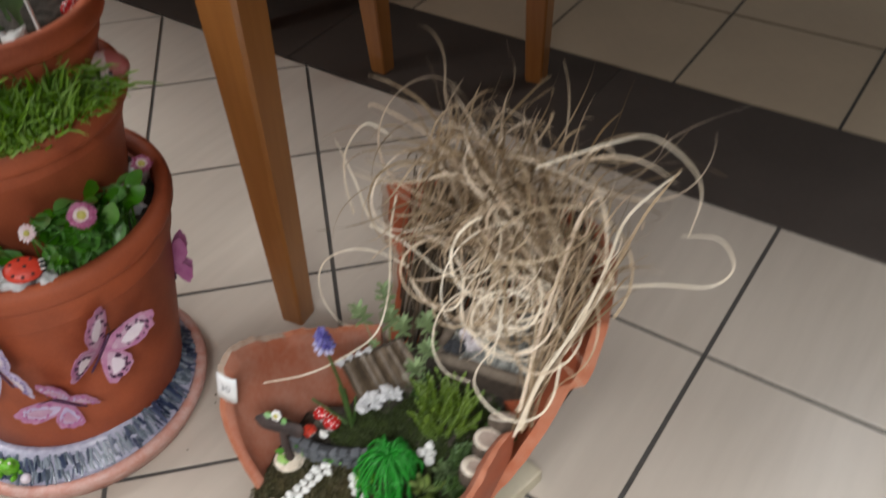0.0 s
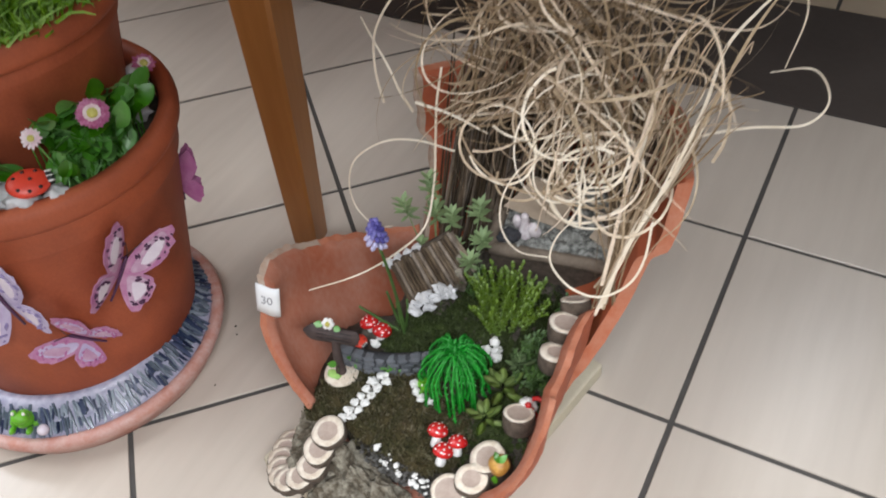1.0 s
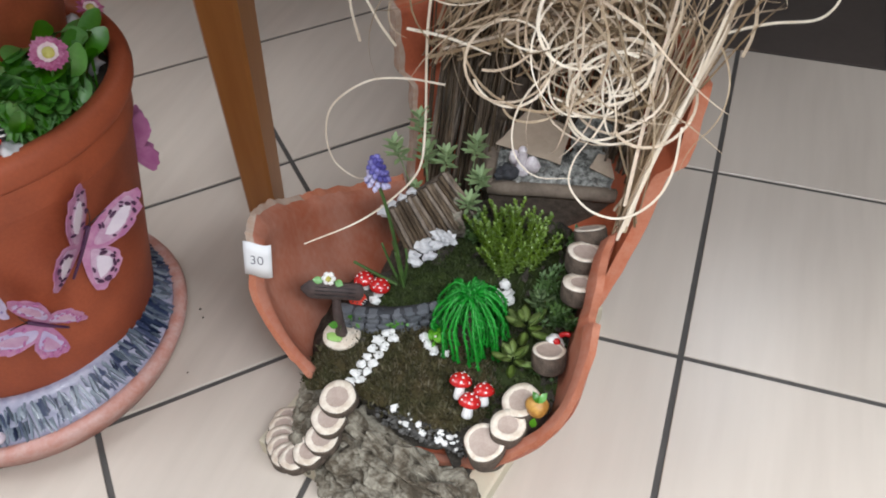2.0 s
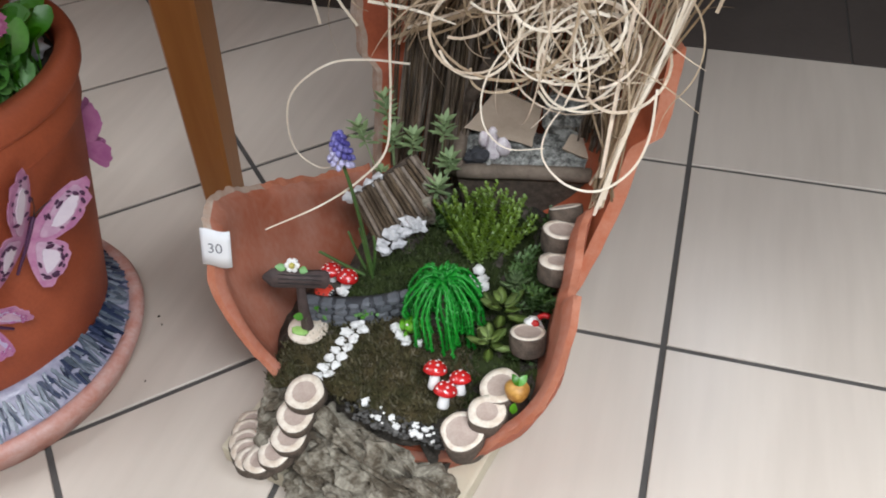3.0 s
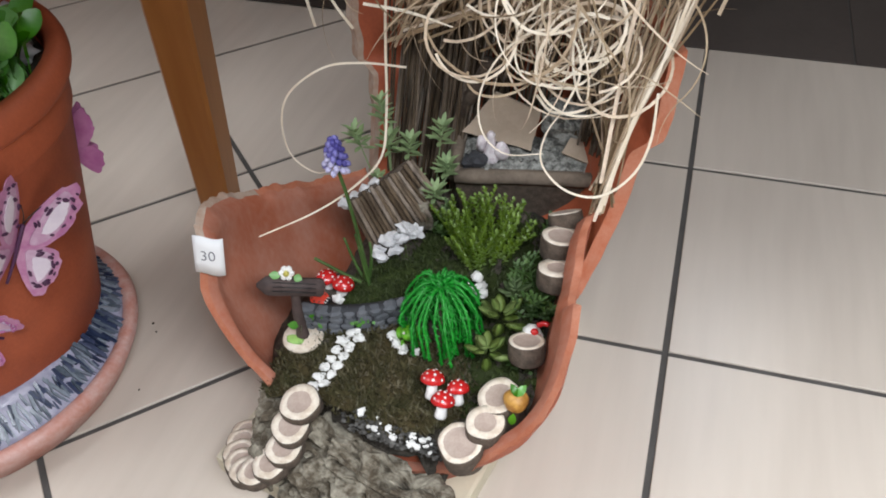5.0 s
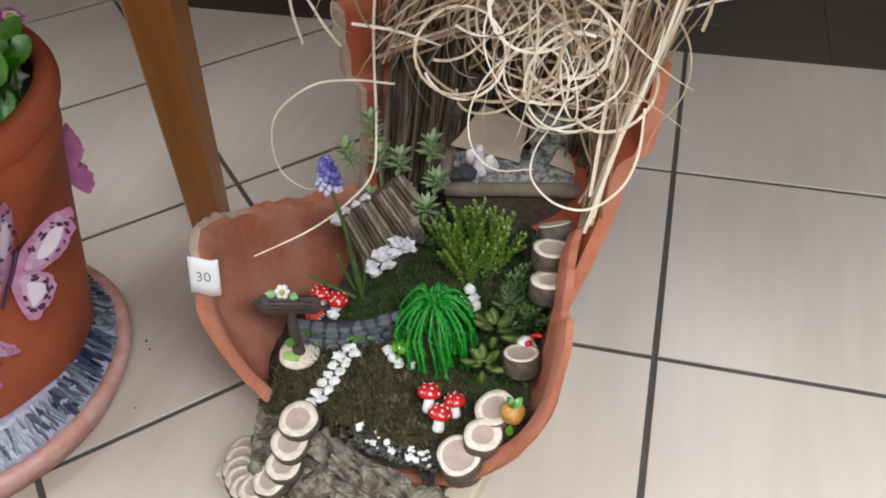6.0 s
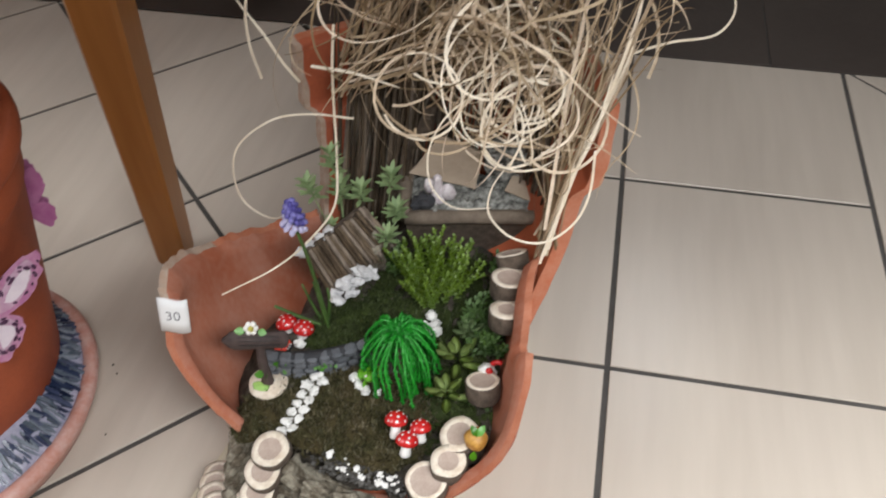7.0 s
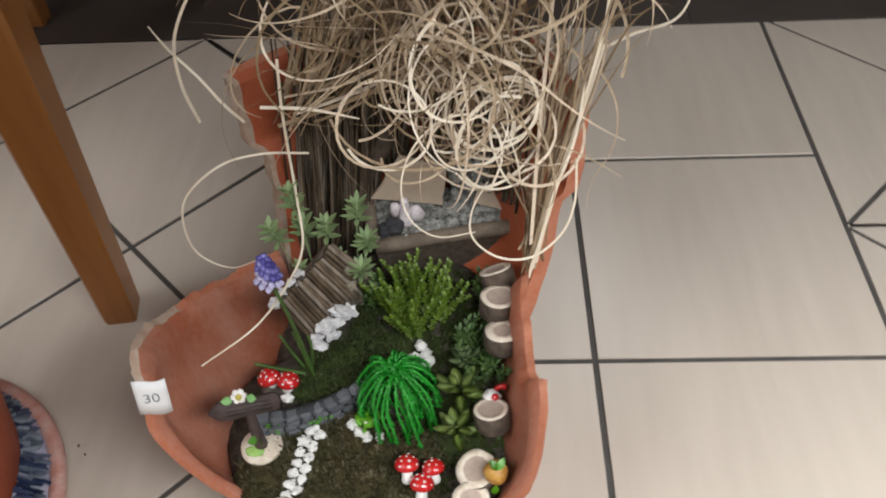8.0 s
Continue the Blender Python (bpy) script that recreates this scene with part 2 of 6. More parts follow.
def lathe(bm, profile, seg=48, wob=0.0, seed=0.0, close=False):
    """Spins (r, z) points round z."""
    rings = []
    for r, z in profile:
        if r < 1e-5:
            rings.append([bm.verts.new((0, 0, z))])
            continue
        ring = []
        for i in range(seg):
            a = 2 * math.pi * i / seg
            k = 1 + wob * noise.noise((math.cos(a) * 1.3 + seed, math.sin(a) * 1.3, z * 20 + seed))
            ring.append(bm.verts.new((r * k * math.cos(a), r * k * math.sin(a), z)))
        rings.append(ring)
    pairs = list(zip(rings, rings[1:]))
    if close:
        pairs.append((rings[-1], rings[0]))
    for a, b in pairs:
        for i in range(seg):
            j = (i + 1) % seg
            if len(a) == 1 and len(b) == 1:
                continue
            if len(a) == 1:
                bm.faces.new((a[0], b[j], b[i]))
            elif len(b) == 1:
                bm.faces.new((a[i], a[j], b[0]))
            else:
                bm.faces.new((a[i], a[j], b[j], b[i]))


def spline(pts, n):
    """n + 1 points on a smooth curve through pts."""
    P = [Vector(p) for p in pts]
    P = [P[0] * 2 - P[1]] + P + [P[-1] * 2 - P[-2]]
    out = []
    m = len(P) - 3
    for k in range(n + 1):
        u = k / n * m
        i = min(int(u), m - 1)
        f = u - i
        a, b, c, d = P[i:i + 4]
        out.append(0.5 * ((2 * b) + (c - a) * f + (2 * a - 5 * b + 4 * c - d) * f * f + (3 * b - a - 3 * c + d) * f ** 3))
    return out


def tube(bm, pts, r0, r1=None, sides=6, cap=True, wob=0.0):
    r1 = r0 if r1 is None else r1
    pts = [Vector(p) for p in pts]
    n = len(pts)
    rings = []
    ref = Vector((0.31, 0.53, 0.79))
    for i, p in enumerate(pts):
        t = (pts[min(i + 1, n - 1)] - pts[max(i - 1, 0)]).normalized()
        u = t.cross(ref)
        if u.length < 0.05:
            u = t.cross(Vector((1, 0, 0)))
        u.normalize()
        v = t.cross(u)
        r = r0 + (r1 - r0) * i / (n - 1)
        if wob:
            r *= 1 + random.uniform(-wob, wob)
        rings.append([bm.verts.new(p + r * (math.cos(2 * math.pi * k / sides) * u + math.sin(2 * math.pi * k / sides) * v)) for k in range(sides)])
    for a, b in zip(rings, rings[1:]):
        for k in range(sides):
            j = (k + 1) % sides
            bm.faces.new((a[k], a[j], b[j], b[k]))
    if cap:
        bm.faces.new(rings[0][::-1])
        bm.faces.new(rings[-1])


def ribbon(bm, pts, width, hint, taper=0.15, cup=0.25):
    """A blade of grass: a long strip, folded a little along its middle."""
    pts = [Vector(p) for p in pts]
    n = len(pts)
    prev = None
    hint = Vector(hint)
    for i, p in enumerate(pts):
        t = (pts[min(i + 1, n - 1)] - pts[max(i - 1, 0)])
        if t.length < 1e-7:
            t = Vector((0, 0, 1))
        t.normalize()
        s = t.cross(hint)
        if s.length < 0.1:
            s = t.cross(Vector((0.3, 0.9, 0.2)))
        s.normalize()
        if prev and s.dot(prev[3]) < 0:
            s = -s
        u = i / (n - 1)
        w = width * 0.5 * (1 - (1 - taper) * u ** 3)
        nn = s.cross(t) * (w * cup)
        a, b, c = bm.verts.new(p - s * w), bm.verts.new(p + nn), bm.verts.new(p + s * w)
        if prev:
            bm.faces.new((prev[0], prev[1], b, a))
            bm.faces.new((prev[1], prev[2], c, b))
        prev = (a, b, c, s)


def blob(bm, c, r, amp=0.15, freq=3.0, sub=3, seed=0.0):
    """A lumpy stone or cushion with half-axes r round c."""
    g = bmesh.ops.create_icosphere(bm, subdivisions=sub, radius=1)
    for v in g["verts"]:
        d = v.co.normalized()
        k = 1 + amp * noise.noise(d * freq + Vector((seed, seed * 1.7, -seed))) + amp * 0.5 * noise.noise(d * freq * 2.7 + Vector((seed, 3, seed)))
        v.co = Vector((c[0] + d.x * r[0] * k, c[1] + d.y * r[1] * k, c[2] + d.z * r[2] * k))


def leaf(bm, base, tip, width, up=(0, 0, 1), bend=0.0, seg=4, fold=0.25, broad=0.5):
    """A leaf with a fold along its rib; broad: where it is widest."""
    base, tip, up = Vector(base), Vector(tip), Vector(up)
    t = tip - base
    s = t.cross(up)
    if s.length < 1e-6:
        s = t.cross(Vector((1, 0.2, 0)))
    s.normalize()
    nrm = s.cross(t).normalized()
    rows = []
    for i in range(seg + 1):
        u = i / seg
        w = width * 0.5 * max(0.0, math.sin(math.pi * min(1, u ** (math.log(0.5) / math.log(broad))))) ** 0.75 if 0 < i < seg else 0
        p = base + t * u + nrm * (bend * t.length * math.sin(math.pi * u))
        if w == 0:
            rows.append([bm.verts.new(p)])
        else:
            rows.append([bm.verts.new(p - s * w + nrm * w * fold), bm.verts.new(p), bm.verts.new(p + s * w + nrm * w * fold)])
    for a, b in zip(rows, rows[1:]):
        if len(a) == 1 and len(b) == 3:
            bm.faces.new((a[0], b[1], b[0]))
            bm.faces.new((a[0], b[2], b[1]))
        elif len(a) == 3 and len(b) == 1:
            bm.faces.new((a[0], a[1], b[0]))
            bm.faces.new((a[1], a[2], b[0]))
        elif len(a) == 3:
            bm.faces.new((a[0], a[1], b[1], b[0]))
            bm.faces.new((a[1], a[2], b[2], b[1]))


def spoon(bm, base, tip, width, up, bend=0.12, cup=0.25, stalk=0.35, seg=9, across=4):
    """A round-ended leaf on a narrow stalk, cupped across and bent along."""
    base, tip, up = Vector(base), Vector(tip), Vector(up)
    t = tip - base
    s = t.cross(up)
    if s.length < 1e-6:
        s = t.cross(Vector((1, 0.2, 0)))
    s.normalize()
    nrm = s.cross(t).normalized()
    prev = None
    for i in range(seg + 1):
        u = i / seg
        k = max(0.0, (u - stalk) / (1 - stalk))
        w = 0.5 * width * max(0.14, math.sqrt(max(0, 1 - (2 * k - 1) ** 2)) if k > 0 else 0.14)
        if i == seg:
            w = 0.5 * width * 0.22
        p = base + t * u + nrm * (bend * t.length * math.sin(math.pi * u))
        row = []
        for j in range(across + 1):
            v = 2 * j / across - 1
            row.append(bm.verts.new(p + s * w * v + nrm * w * cup * v * v))
        if prev:
            for j in range(across):
                bm.faces.new((prev[j], prev[j + 1], row[j + 1], row[j]))
        prev = row


def lerp_table(table, x):
    if x <= table[0][0]:
        return table[0][1]
    for (a, va), (b, vb) in zip(table, table[1:]):
        if x <= b:
            return va + (vb - va) * (x - a) / (b - a)
    return table[-1][1]


# ---- room ----
def slab(name, lo, hi, material, label, category):
    bm = bmesh.new()
    box(bm, lo, hi)
    return tagged(link(name, bm, material, False), label, category, kind="structure")


X0, X1, Y0, Y1 = -2.6, 2.4, -2.6, 2.1
floor = slab("floor", (X0, Y0, -0.10), (X1, Y1, -0.0022), M_GROUT, "tiled floor with dark grout lines", "floor")
slab("ceiling", (X0, Y0, CEILING), (X1, Y1, CEILING + 0.1), M_CEIL, "plain grey ceiling of the room", "ceiling")
slab("wall_north", (X0, Y1, -0.1), (X1, Y1 + 0.1, CEILING), M_WALL_DARK, "plain dark brown wall", "wall")
slab("wall_south", (X0, Y0 - 0.1, -0.1), (X1, Y0, CEILING), M_WALL, "plain light painted wall", "wall")
slab("wall_east", (X1, Y0, -0.1), (X1 + 0.1, Y1, CEILING), M_WALL, "plain light painted wall", "wall")
slab("wall_west", (X0 - 0.1, Y0, -0.1), (X0, Y1, CEILING), M_WALL, "plain light painted wall", "wall")

# invented bodies for the added lights; none of them is in view
for lx, ly, lz, power, turn, spread in LAMPS:
    fix = thing("added_lamp", pose(lx, ly, lz, 0, 0, turn), "added lamp out of view, long and white with a lit diffuser", "lamp", "hanging lamps")
    bm = bmesh.new()
    box(bm, (-0.17, -0.64, 0.0), (0.17, 0.64, 0.06), 0.008)
    part("housing", bm, M_CEIL, fix)
    bm = bmesh.new()
    box(bm, (-0.15, -0.61, -0.012), (0.15, 0.61, -0.002), 0.003)
    part("diffuser", bm, M_LAMP, fix, "lit opal diffuser")
    for cy in (-0.45, 0.45):
        bm = bmesh.new()
        tube(bm, [(0, cy, 0.055), (0, cy, CEILING - lz + 0.005)], 0.004, 0.004, 8)
        part("cord", bm, M_WALL_DARK, fix, "thin dark cord")
    la = bpy.data.lights.new("lamp_light", "AREA")
    la.shape, la.size, la.size_y, la.energy, la.color = "RECTANGLE", 0.30, 1.2, power, (1.0, 1.0, 0.985)
    la.spread = radians(spread)
    lo = new("lamp_light", la)
    lo.matrix_basis = pose(lx, ly, lz - 0.02, 0, 0, turn)


# ---- table and stool ----
def tapered_leg(bm, top, bottom, zt, turn=0.0, lean=(0, 0)):
    rows = []
    for k, z in enumerate([0.0, 0.004, zt * 0.5, zt]):
        w = (bottom * 0.94 if k == 0 else bottom + (top - bottom) * z / zt) / 2
        ch = w * 0.16
        ring = []
        for x, y in ((w, ch - w), (w, w - ch), (w - ch, w), (ch - w, w), (-w, w - ch), (-w, ch - w), (ch - w, -w), (w - ch, -w)):
            c, s_ = math.cos(turn), math.sin(turn)
            ring.append(bm.verts.new((x * c - y * s_ + lean[0] * z, x * s_ + y * c + lean[1] * z, z)))
        rows.append(ring)
    for a, b in zip(rows, rows[1:]):
        for k in range(8):
            j = (k + 1) % 8
            bm.faces.new((a[k], a[j], b[j], b[k]))
    bm.faces.new(rows[0][::-1])
    bm.faces.new(rows[-1])


LEG = (-0.503, -0.228)
table = thing("wooden_table", pose(LEG[0], LEG[1], 0), "varnished orange pine table on square tapered legs", "table")
for lx, ly in ((0, 0), (-0.02, 0.70), (-1.25, 0), (-1.25, 0.70)):
    bm = bmesh.new()
    tapered_leg(bm, 0.063, 0.034, 0.70, radians(8), (0.028, 0.006))
    part("leg", bm, M_WOOD_LEG, table, smooth=False, at=pose(lx, ly, 0))
bm = bmesh.new()
box(bm, (-1.40, -0.06, 0.70), (0.09, 0.84, 0.73), 0.004)
part("tabletop", bm, M_WOOD_LEG, table, smooth=False)

stool = thing("wooden_stool", pose(-0.80, 0.355, 0), "pine stool with tapered legs standing on the dark border", "stool")
for lx, ly in ((0, 0), (-0.33, 0), (0, 0.40), (-0.33, 0.40)):
    bm = bmesh.new()
    tapered_leg(bm, 0.058, 0.034, 0.43, 0.0, (-0.02, 0.0))
    part("leg", bm, M_WOOD_LEG, stool, smooth=False, at=pose(lx, ly, 0))
bm = bmesh.new()
box(bm, (-0.37, -0.04, 0.43), (0.035, 0.44, 0.455), 0.006)
part("seat", bm, M_WOOD_LEG, stool, smooth=False)

# ---- broken pot ----
PC = (-0.212, -0.405)
BASE_Z = 0.022
R_OUT = [(0.0, 0.098), (0.022, 0.102), (0.095, 0.133), (0.15, 0.150), (0.21, 0.160), (0.235, 0.164), (0.36, 0.172)]


def pot_r(z):
    return lerp_table(R_OUT, z)


def pot_xyz(deg, z, r):
    a = radians(deg)
    return Vector((r * math.cos(a), r * math.sin(a), z))


def rear_xyz(deg, z, r):
    """The rear half leans back and to the side."""
    k = max(0, min(1, (z - 0.10) / 0.20))
    return pot_xyz(deg, z, r) + Vector((0.022, 0.060, 0)) * k


def shell(bm, cells, thick, rough=0.0, place=None, inside=0):
    """A curved wall from a grid cells(u, v) -> (degrees, z, extra radius); its thickness goes inwards."""
    nu, nv, f = cells
    out, inn = [], []
    place = place or pot_xyz
    for i in range(nu + 1):
        ro, ri = [], []
        for j in range(nv + 1):
            d, z, e = f(i / nu, j / nv)
            r = pot_r(z) + e + 0.0012 * noise.noise((d * 0.08, z * 30, 1.0))
            n2 = rough * noise.noise((d * 0.35, z * 90, 5.0)) if j == nv else 0
            ro.append(bm.verts.new(place(d, z + n2, r)))
            edge = j == nv
            ri.append(bm.verts.new(place(d, z - 0.003 * edge + rough * 0.7 * noise.noise((d * 0.3, z * 70, 9.0)) * edge, r - thick * (0.5 if edge else 1.0))))
        out.append(ro)
        inn.append(ri)
    for i in range(nu):
        for j in range(nv):
            bm.faces.new((out[i][j], out[i + 1][j], out[i + 1][j + 1], out[i][j + 1]))
            bm.faces.new((inn[i][j], inn[i][j + 1], inn[i + 1][j + 1], inn[i + 1][j])).material_index = inside
    fs = []
    for i in range(nu):
        fs.append(bm.faces.new((out[i][nv], out[i + 1][nv], inn[i + 1][nv], inn[i][nv])))
        bm.faces.new((out[i][0], inn[i][0], inn[i + 1][0], out[i + 1][0]))
    for j in range(nv):
        fs.append(bm.faces.new((out[0][j], out[0][j + 1], inn[0][j + 1], inn[0][j])))
        fs.append(bm.faces.new((out[nu][j], inn[nu][j], inn[nu][j + 1], out[nu][j + 1])))
    for q in fs:
        q.material_index = 1
    for q in fs:
        for e in q.edges:
            e.smooth = all(f.material_index == 1 for f in e.link_faces)


pot = thing("broken_pot", pose(PC[0], PC[1], 0), "broken terracotta flower pot made into a miniature garden", "flower pot")
TH_MIN = [(0.022, 15), (0.10, 17), (0.15, 18), (0.19, 19), (0.21, 21), (0.228, 23), (0.234, 22), (0.305, 23)]
TH_MAX = [(0.022, 126), (0.15, 127), (0.20, 127), (0.236, 130), (0.242, 133), (0.305, 137)]


def rear(u, v):
    z = BASE_Z + v * (0.304 - BASE_Z)
    a, b = lerp_table(TH_MIN, z), lerp_table(TH_MAX, z)
    wob = 1.6 * noise.noise((z * 45, 3.0, 0.0))
    d = a + wob * (1 - u) + (b + wob * u - a) * u
    back = 0.026 * math.exp(-((d - 62) / 24) ** 2) * max(0, min(1, (z - 0.11) / 0.06))
    top = 0.005 * max(0, min(1, (z - 0.255) / 0.05)) * max(0, min(1, (46 - d) / 16))
    foot = 0.004 * max(0, min(1, (0.215 - z) / 0.06)) * max(0, min(1, (46 - d) / 16))
    return d, z, 0.012 * min(1, max(0, (z - 0.233) / 0.006)) + back - top - foot


bm = bmesh.new()
shell(bm, (56, 60, rear), 0.013, 0.002, rear_xyz)
for f in bm.faces:
    m = f.calc_center_median()
    k = max(0, min(1, (m.z - 0.10) / 0.20))
    if math.degrees(math.atan2(m.y - 0.060 * k, m.x - 0.022 * k)) > lerp_table(TH_MAX, m.z) - 1.7:
        f.material_index = 2
part("rear_wall", bm, [M_TERRA, M_TERRA_RAW, M_LIME], pot, "tall rear wall with its thick rim")

Z_TOP = [(124, 0.152), (141, 0.156), (167, 0.183), (180, 0.203), (190, 0.216), (198, 0.214), (200.5, 0.165), (204, 0.145), (209, 0.125), (214, 0.105),
         (220, 0.088), (228, 0.066), (240, 0.044), (270, 0.036), (288, 0.038), (295, 0.052), (299, 0.086), (306, 0.104), (316, 0.130), (325, 0.165), (332, 0.190), (339, 0.214),
         (340.5, 0.196), (352, 0.192), (365, 0.200), (379, 0.207), (382, 0.190)]


# the shard at the front bulges out, the one beside it leans in; by height
BULGE = [(0.022, 0.007), (0.06, 0.010), (0.095, 0.019), (0.13, 0.0225), (0.17, 0.022), (0.215, 0.020)]
PINCH = [(0.022, -0.006), (0.10, -0.011), (0.136, -0.0150), (0.17, -0.0185), (0.205, -0.0215)]
PINCH_ALONG = [(326, 0.0), (334, 0.12), (339, 0.38), (345, 0.74), (355, 0.93), (363, 1.05), (372, 0.95), (382, 0.55)]


def smooth_step(x):
    x = max(0.0, min(1.0, x))
    return x * x * (3 - 2 * x)


def front(u, v):
    d = 124 + u * 258
    zt = lerp_table(Z_TOP, d) + 0.0025 * noise.noise((d * 0.12, 0, 0))
    z = BASE_Z + v * (zt - BASE_Z)
    bulge = lerp_table(BULGE, z) * smooth_step((d - 276) / 24) * (1 - smooth_step((d - 316) / 29))
    pinch = lerp_table(PINCH, z) * lerp_table(PINCH_ALONG, d)
    left = 0.015 * math.exp(-((d - 203) / 14) ** 2) * max(0, min(1, (0.20 - z) / 0.04))
    return d, z, bulge + pinch + left


bm = bmesh.new()
shell(bm, (172, 18, front), 0.012, 0.0048, inside=3)
for f in bm.faces:
    m = f.calc_center_median()
    if f.material_index == 1 and m.x < -0.128 and m.z > 0.18:
        f.material_index = 2
part("front_wall", bm, [M_TERRA, M_TERRA_RAW, M_LIME, M_TERRA_IN], pot, "jagged broken front wall")
bm = bmesh.new()
lathe(bm, [(0, BASE_Z), (0.096, BASE_Z), (0.100, BASE_Z + 0.012), (0, BASE_Z + 0.013)], 48)
part("base", bm, M_TERRA, pot)

bm = bmesh.new()
box(bm, (-0.105, -0.175, 0.0), (0.105, 0.13, 0.021), 0.003)
solo("wooden_board", bm, M_CREAM, pose(-0.215, -0.380, 0, 0, 0, -12), "cream painted wooden board under the broken pot", "board", smooth=False)

# paper number label
tag = thing("number_label", Matrix.Translation((-0.3570, -0.4550, 0.1868)) @ Matrix(((0.96, 0.10, 0.26), (0.27, 0.20, -0.94), (-0.03, 0.975, 0.21))).to_4x4(),
            "small white paper number label on the broken edge", "label")
bm = bmesh.new()
rows = []
for i in range(9):
    x = -0.0120 + 0.0240 * i / 8
    zc = -18 * x * x + 0.0035
    rows.append([bm.verts.new((x, y + 0.0012 * math.sin(i * 0.7), zc + o)) for o in (0, 0.0005) for y in (-0.0168, -0.006, 0.006, 0.0165)])
for a, b in zip(rows, rows[1:]):
    for k in range(3):
        bm.faces.new((a[k], a[k + 1], b[k + 1], b[k]))
        bm.faces.new((a[4 + k], b[4 + k], b[5 + k], a[5 + k]))
    bm.faces.new((a[0], b[0], b[4], a[4]))
    bm.faces.new((a[3], a[7], b[7], b[3]))
bm.faces.new([rows[0][k] for k in (0, 4, 5, 6, 7, 3, 2, 1)])
bm.faces.new([rows[8][k] for k in (0, 1, 2, 3, 7, 6, 5, 4)])
part("paper", bm, M_PAPER, tag)
fc = bpy.data.curves.new("numerals", "FONT")
fc.body, fc.size, fc.align_x, fc.align_y, fc.extrude = "30", 0.0125, "CENTER", "CENTER", 0.0001
fc.offset = -0.00018
fc.materials.append(M_INK)
num = new("numerals", fc)
num.parent = tag
num.matrix_basis = pose(0, 0, 0.0042)
num["label"] = "printed grey number thirty"

# soil inside the broken pot
def ground_z(x, y):
    """Height of the planted surface."""
    z = lerp_table([(-0.56, 0.072), (-0.53, 0.082), (-0.49, 0.092), (-0.45, 0.104), (-0.42, 0.108), (-0.38, 0.117), (-0.33, 0.128), (-0.26, 0.134)], y)
    z -= 0.9 * max(0, -0.296 - x)
    z -= 1.1 * max(0, -0.258 - x) * max(0, min(1, (y + 0.385) / 0.03))
    return z + 0.006 * max(0, (x + 0.2) / 0.1) + 0.002 * noise.noise((x * 60, y * 60, 2.0))


bm = bmesh.new()
NA, NR = 90, 22
mid = bm.verts.new((0, 0, ground_z(*PC)))
prev = [mid] * NA
for k in range(1, NR + 1):
    ring = []
    for i in range(NA):
        d = 360 * i / NA
        rmax = pot_r(0.10) - 0.012 - (0.02 if 215 < d < 290 else 0) + (0.02 if 20 < d < 125 else 0) + (0.014 if 292 < d < 336 else 0)
        r = rmax * k / NR
        p = pot_xyz(d, 0, r)
        z = ground_z(p.x + PC[0], p.y + PC[1])
        zt = lerp_table(Z_TOP, d if d >= 124 else d + 360) if not 22 < d < 124 else 0.3
        if k > NR - 4:
            z = min(z, max(0.05, zt - 0.008))
        ring.append(bm.verts.new((p.x, p.y, z + 0.0035 * noise.noise((p.x * 140, p.y * 140, 0.0)))))
    for i in range(NA):
        j = (i + 1) % NA
        if k == 1:
            bm.faces.new((mid, ring[i], ring[j]))
        else:
            bm.faces.new((prev[i], ring[i], ring[j], prev[j]))
    prev = ring
low = [bm.verts.new((v.co.x * 0.8, v.co.y * 0.8, 0.036)) for v in prev]
for i in range(NA):
    j = (i + 1) % NA
    bm.faces.new((prev[i], low[i], low[j], prev[j]))
bm.faces.new(low[::-1])
solo("soil", bm, M_SOIL, pose(PC[0], PC[1], 0), "dark crumbly potting soil filling the broken pot", "soil", kind="stuff")

# ---- stacked pots ----
S1 = (-0.640, -0.487)
R1 = (-0.636, -0.448, 0.315)
R2 = (-0.639, -0.428, 0.438)
R3 = (-0.622, -0.402, 0.522)


